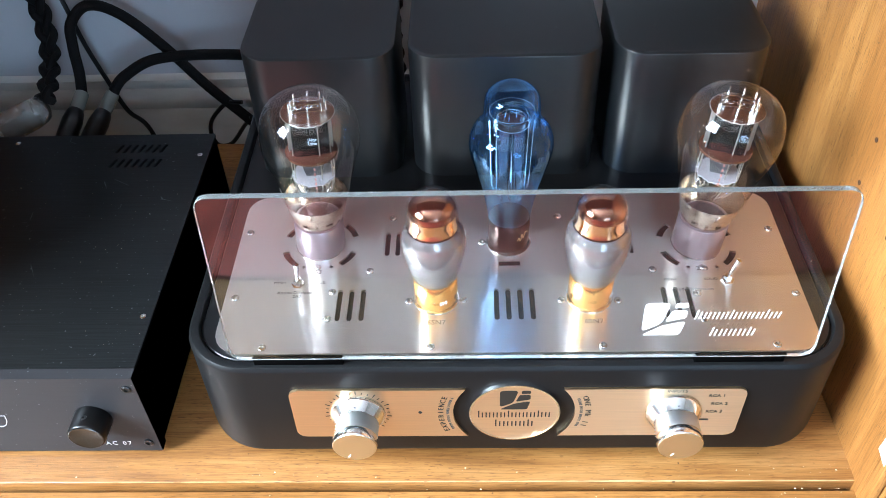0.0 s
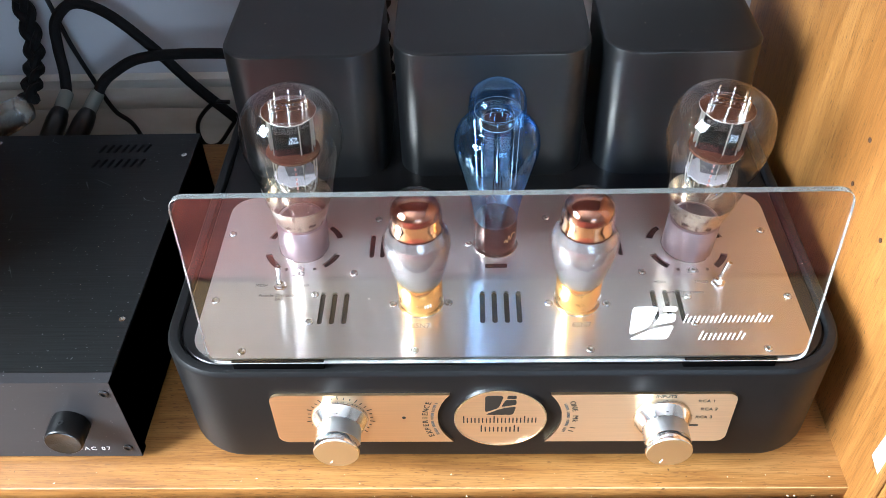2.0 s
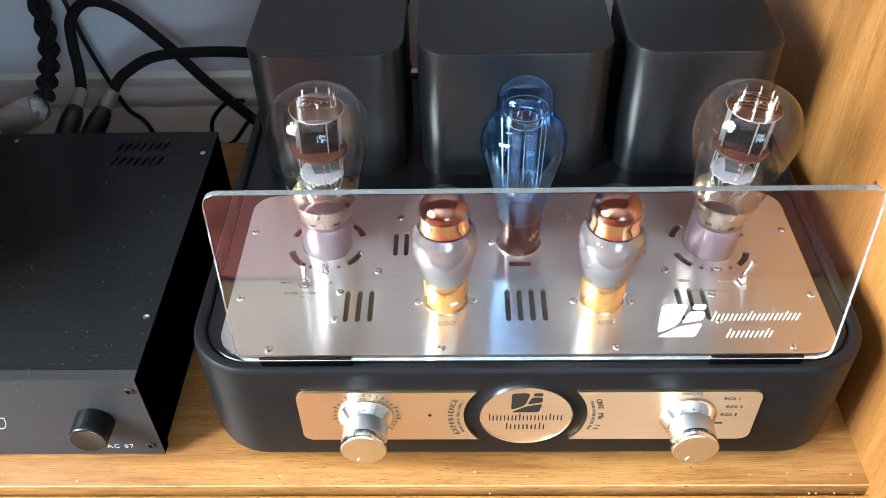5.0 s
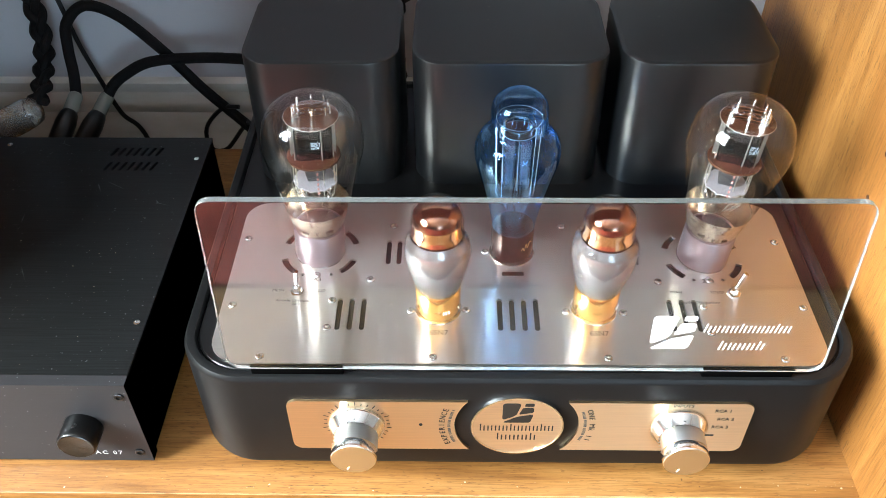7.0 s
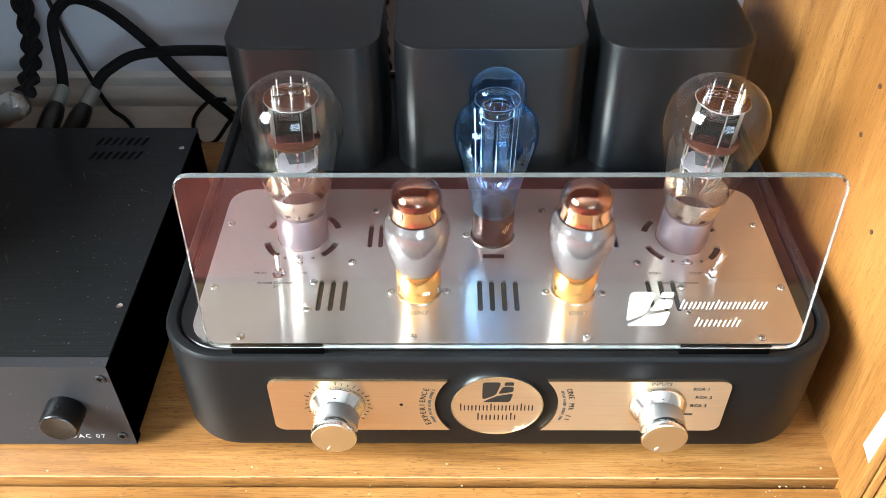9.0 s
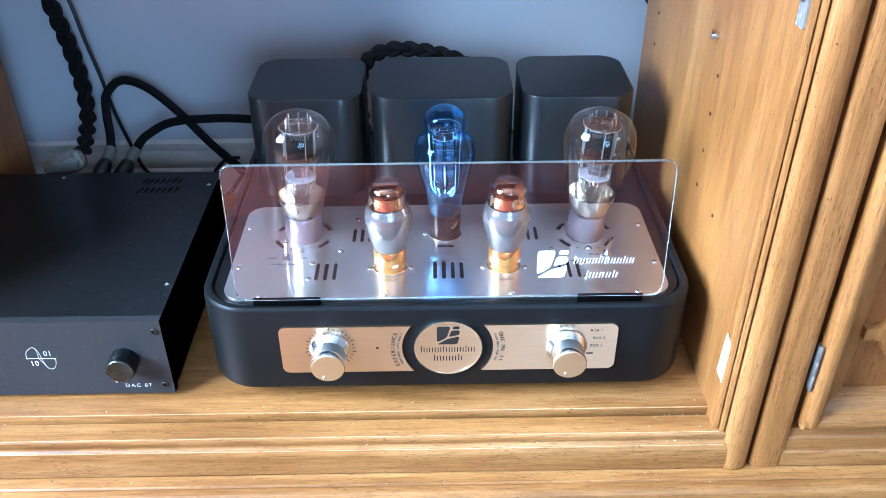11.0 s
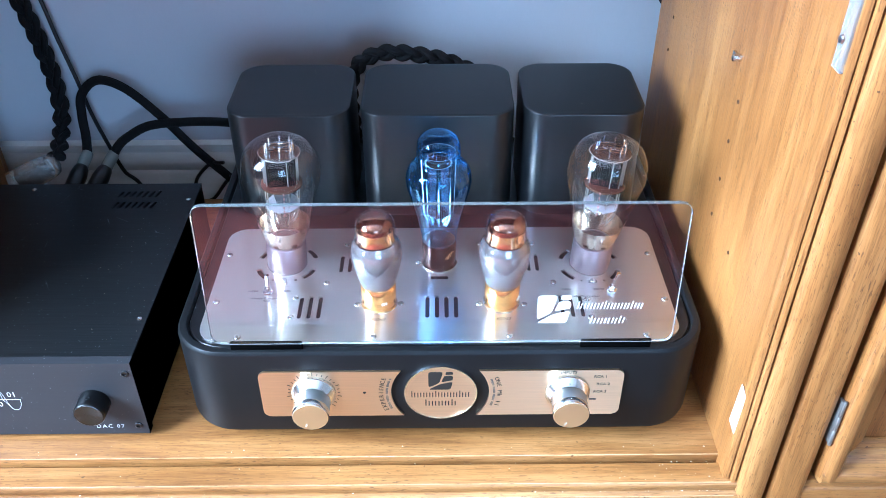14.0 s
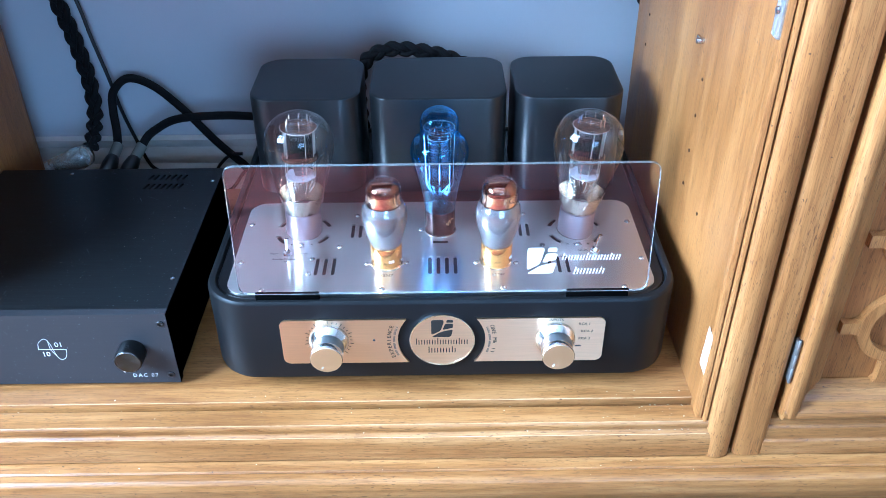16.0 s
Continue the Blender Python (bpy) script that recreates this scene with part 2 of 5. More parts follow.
getter = material("copper_brown_getter", (0.30, 0.145, 0.085), 0.09, 1.0)
gold_getter = material("gold_getter_band", (0.88, 0.58, 0.34), 0.10, 1.0)
silver_getter = material("silver_getter", (0.56, 0.50, 0.42), 0.16, 1.0)
grey_coating = material("grey_inner_coating", (0.27, 0.262, 0.272), 0.20, 0.75)
orange_base = material("orange_gold_tube_base", (0.94, 0.50, 0.15), 0.17, 0.95)
violet_base = material("violet_grey_tube_base", (0.30, 0.255, 0.285), 0.36, 0.9)
brown_base = material("dark_brown_tube_base", (0.045, 0.028, 0.025), 0.10, 0.8)
anode = material("dark_anode_sheet", (0.022, 0.021, 0.021), 0.2, 0.7)
grey_anode = material("pale_grey_anode_sheet", (0.10, 0.10, 0.108), 0.28, 0.8)
mica = material("brown_mica_disc", (0.055, 0.023, 0.015), 0.15)
pale_disc = material("pale_lilac_spacer", (0.27, 0.255, 0.285), 0.5)
mica_rim = material("bright_mica_rim", (0.50, 0.45, 0.40), 0.3, 0.4)
bright_anode = material("bright_nickel_anode", (0.30, 0.31, 0.34), 0.24, 0.9)
copper = material("copper_wire", (0.75, 0.36, 0.2), 0.25, 1.0)
gold_script = material("gold_script", (0.75, 0.55, 0.3), 0.3, 0.8)
dark_turned = material("dark_turned_metal", (0.075, 0.07, 0.068), 0.26, 1.0, Anisotropic=0.9)
turned_nt, turned_b = nodes_of(dark_turned)
turned_way = turned_nt.nodes.new("ShaderNodeTangent")
turned_way.direction_type, turned_way.axis = "RADIAL", "Y"
turned_nt.links.new(turned_way.outputs[0], turned_b.inputs["Tangent"])
dull_steel = material("dull_grey_steel", (0.27, 0.255, 0.235), 0.55, 0.9)
dark_steel = material("black_oxide_steel", (0.06, 0.06, 0.062), 0.3, 0.9)
soft_print = material("worn_dark_print", (0.075, 0.070, 0.066), 0.5)
faded_print = material("faded_red_grey_print", (0.26, 0.12, 0.11), 0.6)
holder_black = material("matt_black_plastic", (0.002, 0.002, 0.002), 0.9, 0.0, Specular_IOR_Level=0.0)
crumb = material("pale_wood_crumb", (0.60, 0.50, 0.37), 0.8)
hole_wood = material("dark_hole_wood", (0.05, 0.02, 0.008), 0.8)

# ---------------------------------------------------------------- mesh helpers
ORIGIN = {}


def thing(name, at, label, category, group="", kind=""):
    ob = new(name)
    ob.empty_display_size = 0.02
    ob.location = at
    ORIGIN[ob] = Vector(at)
    return tagged(ob, label, category, group, kind)


def mesh_from(name, bm, mat, smooth=35):
    bmesh.ops.recalc_face_normals(bm, faces=bm.faces)
    bm.normal_update()
    if all(len(e.link_faces) == 2 for e in bm.edges) and bm.calc_volume(signed=True) < 0:
        bmesh.ops.reverse_faces(bm, faces=bm.faces)
    limit = radians(smooth)
    for f in bm.faces:
        f.smooth = True
    for e in bm.edges:
        e.smooth = len(e.link_faces) == 2 and e.calc_face_angle(0) < limit
    me = bpy.data.meshes.new(name)
    bm.to_mesh(me)
    bm.free()
    me.materials.append(mat)
    return me


def part(name, bm, mat, parent, label="", local=False, smooth=35):
    """Link a bmesh as one part of a thing; its points are in the world unless local."""
    o = ORIGIN.get(parent, Vector())
    if not local:
        bm.transform(Matrix.Translation(-o))
    ob = new(name, mesh_from(name, bm, mat, smooth))
    ob.parent = parent
    ORIGIN[ob] = o
    if label:
        ob["label"] = label
    return ob


def setting(name, bm, mat, label, category="wall", smooth=35):
    return tagged(new(name, mesh_from(name, bm, mat, smooth)), label, category, kind="structure")


def box(x0, x1, y0, y1, z0, z1, bevel=0.0, segs=2, bm=None):
    out = bm or bmesh.new()
    made = bmesh.ops.create_cube(out, size=1)["verts"]
    for v in made:
        v.co = Vector(((x0 + x1) / 2 + v.co.x * (x1 - x0), (y0 + y1) / 2 + v.co.y * (y1 - y0), (z0 + z1) / 2 + v.co.z * (z1 - z0)))
    if bevel:
        edges = list({e for v in made for e in v.link_edges})
        bmesh.ops.bevel(out, geom=edges, offset=bevel, segments=segs, profile=0.5, affect="EDGES")
    return out


def lathe(profile, segs=48, at=(0, 0, 0), axis="z"):
    """A turned body from (radius, height) pairs."""
    bm = bmesh.new()
    rings = []
    for r, h in profile:
        if r < 1e-6:
            rings.append([bm.verts.new((0, 0, h))])
        else:
            rings.append([bm.verts.new((r * math.cos(a), r * math.sin(a), h)) for a in (2 * math.pi * i / segs for i in range(segs))])
    for a, c in zip(rings, rings[1:]):
        for i in range(segs):
            j = (i + 1) % segs
            if len(a) == 1 and len(c) > 1:
                bm.faces.new((a[0], c[i], c[j]))
            elif len(c) == 1 and len(a) > 1:
                bm.faces.new((a[i], a[j], c[0]))
            elif len(a) > 1:
                bm.faces.new((a[i], a[j], c[j], c[i]))
    if axis == "y":
        bm.transform(Matrix.Rotation(radians(90), 4, "X"))
    bm.transform(Matrix.Translation(at))
    return bm


def smooth_profile(points, n=6):
    """A Catmull-Rom curve through (radius, height) pairs."""
    p = [points[0]] + list(points) + [points[-1]]
    out = []
    for i in range(1, len(p) - 2):
        for k in range(n):
            t = k / n
            out.append(tuple(max(0.0, 0.5 * (2 * p[i][c] + (p[i + 1][c] - p[i - 1][c]) * t + (2 * p[i - 1][c] - 5 * p[i][c] + 4 * p[i + 1][c] - p[i + 2][c]) * t * t
                       + (3 * p[i][c] - p[i - 1][c] - 3 * p[i + 1][c] + p[i + 2][c]) * t ** 3)) if c == 0 else
                             0.5 * (2 * p[i][c] + (p[i + 1][c] - p[i - 1][c]) * t + (2 * p[i - 1][c] - 5 * p[i][c] + 4 * p[i + 1][c] - p[i + 2][c]) * t * t
                       + (3 * p[i][c] - p[i - 1][c] - 3 * p[i + 1][c] + p[i + 2][c]) * t ** 3) for c in (0, 1)))
    out.append(tuple(points[-1]))
    return out


def smooth_path(points, n=10):
    pts = [Vector(p) for p in points]
    p = [2 * pts[0] - pts[1]] + pts + [2 * pts[-1] - pts[-2]]
    out = []
    for i in range(1, len(p) - 2):
        for k in range(n):
            t = k / n
            out.append(0.5 * (2 * p[i] + (p[i + 1] - p[i - 1]) * t + (2 * p[i - 1] - 5 * p[i] + 4 * p[i + 1] - p[i + 2]) * t * t + (3 * p[i] - p[i - 1] - 3 * p[i + 1] + p[i + 2]) * t ** 3))
    return out + [pts[-1]]


def frames_along(path):
    """Points with a pair of side directions carried along the path."""
    side = Vector((0, 1, 0.01))
    out = []
    for i, p in enumerate(path):
        d = (path[min(i + 1, len(path) - 1)] - path[max(i - 1, 0)]).normalized()
        side = (side - d * side.dot(d)).normalized()
        out.append((p, side, d.cross(side)))
    return out


def sweep(path, radius, segs=10, bm=None, caps=True):
    """A round bar along a path; radius is a number or a function of 0..1."""
    bm = bm or bmesh.new()
    rings = []
    fr = frames_along(path)
    for i, (p, u, w) in enumerate(fr):
        r = radius(i / (len(fr) - 1)) if callable(radius) else radius
        rings.append([bm.verts.new(p + r * (math.cos(a) * u + math.sin(a) * w)) for a in (2 * math.pi * k / segs for k in range(segs))])
    for a, c in zip(rings, rings[1:]):
        for k in range(segs):
            j = (k + 1) % segs
            bm.faces.new((a[k], a[j], c[j], c[k]))
    if caps:
        bm.faces.new(rings[0])
        bm.faces.new(rings[-1])
    return bm


def round_rect(x0, x1, y0, y1, r, segs=8):
    out = []
    for cx, cy, a0 in ((x1 - r, y1 - r, 0), (x0 + r, y1 - r, 90), (x0 + r, y0 + r, 180), (x1 - r, y0 + r, 270)):
        for k in range(segs + 1):
            a = radians(a0 + 90 * k / segs)
            out.append((cx + r * math.cos(a), cy + r * math.sin(a)))
    return out


def disc(cx, cy, r, segs=24):
    return [(cx + r * math.cos(2 * math.pi * k / segs), cy + r * math.sin(2 * math.pi * k / segs)) for k in range(segs)]


def grow(outline, d):
    """An outline offset outwards (convex, counter-clockwise)."""
    n = len(outline)
    out = []
    for i in range(n):
        a, b_, c = Vector(outline[i - 1]), Vector(outline[i]), Vector(outline[(i + 1) % n])
        e = ((b_ - a).normalized() + (c - b_).normalized()).normalized()
        out.append((b_.x + e.y * d, b_.y - e.x * d))
    return out


def stack(levels):
    """A closed body from (outline, height) levels with equal point counts."""
    bm = bmesh.new()
    rings = [[bm.verts.new((x, y, z)) for x, y in o] for o, z in levels]
    for a, c in zip(rings, rings[1:]):
        for k in range(len(a)):
            j = (k + 1) % len(a)
            bm.faces.new((a[k], a[j], c[j], c[k]))
    bm.faces.new(rings[0][::-1])
    bm.faces.new(rings[-1])
    return bm


def sheet(outline, holes, z0, z1):
    """A flat sheet with real holes through it."""
    bm = bmesh.new()
    edges = []
    for loop in [outline] + holes:
        vs = [bm.verts.new((x, y, z1)) for x, y in loop]
        edges += [bm.edges.new((vs[i], vs[(i + 1) % len(vs)])) for i in range(len(vs))]
    bmesh.ops.triangle_fill(bm, edges=edges, use_beauty=True)
    faces = list(bm.faces)
    geom = bmesh.ops.extrude_face_region(bm, geom=faces)["geom"]
    for v in geom:
        if isinstance(v, bmesh.types.BMVert):
            v.co.z = z0
    uv_plane(bm)
    return bm


def uv_plane(bm, a=1, b_=0):
    uv = bm.loops.layers.uv.new("UVMap")
    for f in bm.faces:
        for lo in f.loops:
            lo[uv].uv = (lo.vert.co[a], lo.vert.co[b_])
    return bm


def upright(bm, y=0.0):
    """Turn a sheet made in the ground plane up to face -y; its height axis becomes z."""
    bm.transform(Matrix(((1, 0, 0, 0), (0, 0, -1, y), (0, 1, 0, 0), (0, 0, 0, 1))))
    return bm


def profile_x(section, x0, x1):
    """A moulding along x from a (y, z) section."""
    bm = bmesh.new()
    a = [bm.verts.new((x0, y, z)) for y, z in section]
    c = [bm.verts.new((x1, y, z)) for y, z in section]
    for k in range(len(section)):
        j = (k + 1) % len(section)
        bm.faces.new((a[k], a[j], c[j], c[k]))
    bm.faces.new(a[::-1])
    bm.faces.new(c)
    return bm


def profile_z(section, z0, z1, lean=0.0):
    """An upright moulding from an (x, y) section."""
    bm = bmesh.new()
    a = [bm.verts.new((x + lean * z0, y, z0)) for x, y in section]
    c = [bm.verts.new((x + lean * z1, y, z1)) for x, y in section]
    for k in range(len(section)):
        j = (k + 1) % len(section)
        bm.faces.new((a[k], a[j], c[j], c[k]))
    bm.faces.new(a[::-1])
    bm.faces.new(c)
    return bm


def letters(name, text, size, m, mat, parent, label="", align="CENTER", world=True, shear=0.0, spacing=1.0, depth=0.0001):
    """Raised print in the built-in font, laid by the pose m."""
    cu = bpy.data.curves.new(name, "FONT")
    cu.body, cu.size, cu.align_x, cu.align_y, cu.extrude, cu.resolution_u = text, size, align, "CENTER", depth, 2
    cu.shear, cu.space_character = shear, spacing
    tmp = bpy.data.objects.new(name, cu)
    me = bpy.data.meshes.new_from_object(tmp)
    bpy.data.objects.remove(tmp)
    bpy.data.curves.remove(cu)
    me.name = name
    o = ORIGIN.get(parent, Vector())
    me.transform((Matrix.Translation(-o) if world else Matrix()) @ m)
    me.materials.clear()
    me.materials.append(mat)
    ob = new(name, me)
    ob.parent = parent
    ORIGIN[ob] = o
    if label:
        ob["label"] = label
    return ob


def joined(bms):
    out = bmesh.new()
    for q in bms:
        me = bpy.data.meshes.new("t")
        q.to_mesh(me)
        q.free()
        out.from_mesh(me)
        bpy.data.meshes.remove(me)
    return out


# ---------------------------------------------------------------- the room
SHELF = -0.002
FLOOR = -0.150
WALL = 0.476
RX0, RX1, RY0, RTOP = -2.2, 2.4, -3.4, 2.45

setting("floor", box(RX0, RX1, RY0, WALL, FLOOR - 0.03, FLOOR), wood_floor_mat, "honey-brown oak floor in front of the cabinet", "floor")
setting("wall_north", box(RX0, RX1, WALL, WALL + 0.12, FLOOR, RTOP), wall_paint, "grey-blue painted wall behind the cabinet")
setting("wall_east", box(RX1, RX1 + 0.12, RY0, WALL, FLOOR, RTOP), plaster, "plain pale plaster wall")
setting("ceiling", box(RX0, RX1, RY0, WALL, RTOP, RTOP + 0.1), white_ceiling, "plain pale ceiling", "ceiling")


def wall_with_window(name, a0, a1, w0, w1, s0, s1, make, label):
    bms = [make(a0, w0, FLOOR, RTOP), make(w1, a1, FLOOR, RTOP), make(w0, w1, FLOOR, s0), make(w0, w1, s1, RTOP)]
    setting(name, joined(bms), plaster, label)


wall_with_window("wall_west", RY0, WALL, -1.60, -0.20, 0.68, 2.12, lambda a, c, z0, z1: box(RX0 - 0.12, RX0, a, c, z0, z1), "pale plaster wall with a window")
wall_with_window("wall_south", RX0, RX1, 0.1, 1.5, 0.35, 1.75, lambda a, c, z0, z1: box(a, c, RY0 - 0.12, RY0, z0, z1), "dull plaster wall with an opening for the added window")


def window(name, w0, w1, s0, s1, make, label):
    """A casement with one mullion and one transom."""
    win = thing(name, (0, 0, 0), label, "window", kind="structure")
    t = 0.05
    mid, tr = (w0 + w1) / 2, s0 + (s1 - s0) * 0.62
    bars = [make(w0, w0 + t, s0, s1, 0), make(w1 - t, w1, s0, s1, 0), make(w0 + t, w1 - t, s0, s0 + t, 0), make(w0 + t, w1 - t, s1 - t, s1, 0),
            make(mid - 0.03, mid + 0.03, s0 + t, s1 - t, 0.004), make(w0 + t, w1 - t, tr - 0.02, tr + 0.02, 0.008)]
    part("window_frame", joined(bars), white_gloss, win)
    pane = part("pane", make(w0 + t, w1 - t, s0 + t, s1 - t, 0.02), window_glass, win)
    pane.visible_shadow = False


window("window_1", -1.60, -0.20, 0.68, 2.12, lambda a, c, z0, z1, d: box(RX0 - 0.08 + d, RX0 - 0.04 - d, a, c, z0, z1), "white-framed window in the side wall")
rug = thing("rug", (0.2, -1.2, FLOOR), "red-brown woven rug on the floor", "rug")
part("pile", box(-1.5, 1.7, -2.3, -0.50, FLOOR, FLOOR + 0.008, 0.003), rug_wool, rug)
# added window, out of view, that houses the fill lamp
window("added_window", 0.1, 1.5, 0.35, 1.75, lambda a, c, z0, z1, d: box(a, c, RY0 - 0.08 + d, RY0 - 0.04 - d, z0, z1), "unseen white-framed window added in the far wall for fill light")

# skirting board with its moulded top
sk = [(WALL, FLOOR), (WALL - 0.016, FLOOR), (WALL - 0.016, 0.004), (WALL - 0.012, 0.009), (WALL - 0.0155, 0.013), (WALL - 0.015, 0.024), (WALL - 0.009, 0.034), (WALL - 0.012, 0.039), (WALL - 0.011, 0.046), (WALL, 0.048)]
setting("baseboard", profile_x(sk, RX0, RX1), white_gloss, "off-white moulded skirting board, slightly dusty", "baseboard", 50)

# ---------------------------------------------------------------- the cabinet
LEAN = 0.0
CX0, CX1 = -0.549, 0.2505
CB = 0.410
TOP = 0.69
cab = thing("cabinet", (-0.15, 0.17, FLOOR), "open honey-coloured wooden cabinet with moulded front edges", "cabinet")
part("shelf", box(CX0 - 0.02, CX1 + 0.02, -0.0142, CB, SHELF - 0.02, SHELF, 0.0016), wood_x, cab, "worn honey-coloured shelf board")


def rounded(points, r, n=4):
    """Round the corners of a (u, v) section."""
    out = []
    for i in range(len(points)):
        a, c, e = Vector(points[i - 1]), Vector(points[i]), Vector(points[(i + 1) % len(points)])
        p, q = (a - c), (e - c)
        d = min(r, p.length * 0.45, q.length * 0.45)
        p, q = c + p.normalized() * d, c + q.normalized() * d
        for k in range(n + 1):
            t = k / n
            v = p * (1 - t) ** 2 + c * 2 * t * (1 - t) + q * t * t
            out.append((v.x, v.y))
    return out


rail = [(0.020, -0.0545), (0.020, -0.0200), (-0.0150, -0.0200), (-0.0176, -0.0195), (-0.0180, -0.0088), (-0.0385, -0.0100), (-0.0405, -0.0125), (-0.0405, -0.0165), (-0.0395, -0.0190), (-0.0400, -0.0215), (-0.0430, -0.0235), (-0.0445, -0.0300), (-0.0447, -0.0530), (-0.0437, -0.0545)]
part("front_rail", profile_x(rounded(rail, 0.0010, 2), CX0 - 0.03, 0.2740), wood_x, cab, "worn moulded front rail", smooth=24)
plinth = [(0.03, FLOOR), (0.03, -0.0555), (-0.0560, -0.0555), (-0.0575, -0.0575), (-0.0590, -0.0560), (-0.0670, -0.0570), (-0.0705, -0.0605), (-0.0715, -0.0680), (-0.0705, -0.0790), (-0.0665, -0.0900), (-0.0630, -0.0985), (-0.0350, -0.0985), (-0.0350, FLOOR)]
part("plinth", profile_x(rounded(plinth, 0.0012, 2), CX0 - 0.6, 1.25), wood_x, cab, "wide wooden plinth with a rounded edge", smooth=24)
part("foot_post", stack([([(-0.147, -0.062), (-0.113, -0.062), (-0.113, -0.036), (-0.147, -0.036)], FLOOR), ([(-0.147, -0.062), (-0.113, -0.062), (-0.113, -0.036), (-0.147, -0.036)], -0.0988)]), wood_z, cab)
part("side_panel", profile_z([(CX1, -0.0245), (0.272, -0.0245), (0.272, CB), (CX1, CB)], -0.0540, TOP, LEAN), wood_panel, cab, "side panel of glued honey-coloured strips")
part("side_panel", profile_z([(CX0 - 0.022, -0.0245), (CX0, -0.0245), (CX0, CB), (CX0 - 0.022, CB)], -0.0540, TOP), wood_panel, cab, "side panel of glued honey-coloured strips")
part("end_block", box(CX0 - 0.75, CX0 - 0.0225, -0.020, WALL - 0.017, -0.0540, TOP, 0.001), wood_z, cab)
# unseen board, added to shade the upper panel and darken the cover tops
part("unseen_shade_board", box(CX0 - 0.001, CX1 + 0.001, 0.0, CB, 0.580, 0.600, 0.002), wood_x, cab)
post = [(CX1 - 0.0005, -0.0250), (CX1 - 0.0005, -0.0345), (CX1 + 0.0046, -0.0360), (CX1 + 0.0049, -0.0325), (CX1 + 0.0057, -0.0325), (CX1 + 0.0060, -0.0385), (CX1 + 0.0094, -0.0398), (CX1 + 0.0098, -0.0350), (CX1 + 0.0108, -0.0350), (CX1 + 0.0112, -0.0385)] + [(CX1 + 0.0245 - 0.0133 * math.cos(radians(15 * k)), -0.0385 - 0.0082 * math.sin(radians(15 * k))) for k in range(1, 12)] + [(CX1 + 0.0378, -0.0385), (CX1 + 0.0378, -0.0250)]
part("post", profile_z(rounded(post, 0.0008, 2), -0.0542, TOP - 0.001, LEAN), wood_z, cab, "rounded upright post with a small bead", smooth=24)
part("post", profile_z(rounded([(CX0 + CX1 - x, y) for x, y in post][::-1], 0.0008, 2), -0.0542, TOP - 0.001), wood_z, cab, "rounded upright post with a small bead", smooth=24)

edge_rnd = random.Random(11)
for ey, ez, er, ex1 in ((-0.0133, -0.0029, 0.0011, CX1 + 0.004), (-0.0384, -0.0107, 0.0010, CX1 + 0.006), (-0.0427, -0.0241, 0.0009, CX1 + 0.010), (-0.0666, -0.0580, 0.0012, 0.98)):
    wear = [er * edge_rnd.uniform(0.58, 0.72) for k in range(131)]
    line = [Vector((CX0 - 0.02 + (ex1 - CX0 + 0.02) * k / 130, ey, ez)) for k in range(131)]
    part("rubbed_edge", sweep(line, lambda t, w=wear: w[round(t * 130)], 6), bare_wood, cab, "pale edge where the varnish has rubbed off", smooth=60)

# ---------------------------------------------------------------- the neighbouring cupboard with its door
cup = thing("cupboard", (0.62, 0.15, FLOOR), "honey-coloured cupboard beside the open cabinet", "cupboard")
part("carcass", profile_z([(0.2920, -0.0180), (0.98, -0.0180), (0.98, CB), (0.2920, CB)], -0.0540, TOP, LEAN), wood_z, cup)
stile = [(0.2915, -0.0190), (0.2915, -0.0395), (0.2935, -0.0428), (0.2985, -0.0444), (0.3165, -0.0444), (0.3205, -0.0430), (0.3222, -0.0400), (0.3222, -0.0190)]
part("stile", profile_z(rounded(stile, 0.0008, 2), -0.0540, TOP, LEAN), wood_z, cup, "flat upright stile", smooth=24)
part("bottom_rail", profile_x(rounded([(-0.0185, -0.0540), (-0.0432, -0.0540), (-0.0441, -0.0530), (-0.0441, -0.0360), (-0.0420, -0.0335), (-0.0420, -0.0190), (-0.0400, -0.0160), (-0.0400, -0.0070), (-0.0185, -0.0070)], 0.0015, 2), 0.3195, 0.98), wood_x, cup, "moulded bottom rail", smooth=24)
door = part("door", profile_z([(0.3350, -0.0190), (0.94, -0.0190), (0.94, -0.0265), (0.3350, -0.0265)], -0.0040, TOP - 0.03, LEAN), wood_door, cup, "closed panelled door with carved fretwork")
bead = [(0.3275, -0.0268), (0.3275, -0.0430), (0.3300, -0.0490), (0.3350, -0.0515), (0.3410, -0.0505), (0.3455, -0.0460), (0.3475, -0.0400), (0.3540, -0.0350), (0.3640, -0.0305), (0.3665, -0.0268)]
part("bead", profile_z(rounded(bead, 0.0015, 2), 0.0035, TOP - 0.02, LEAN), wood_z, door, "rounded upright bead of the door frame", smooth=28)
beadx = [(-0.0269, -0.0030), (-0.0430, -0.0030), (-0.0485, -0.0008), (-0.0508, 0.0045), (-0.0495, 0.0105), (-0.0450, 0.0145), (-0.0400, 0.0160), (-0.0375, 0.0225), (-0.0330, 0.0250), (-0.0320, 0.0325), (-0.0269, 0.0350)]
part("bead", profile_x(rounded(beadx, 0.0015, 2), 0.3290, 0.94), wood_x, door, "moulded bead along the foot of the door", smooth=28)


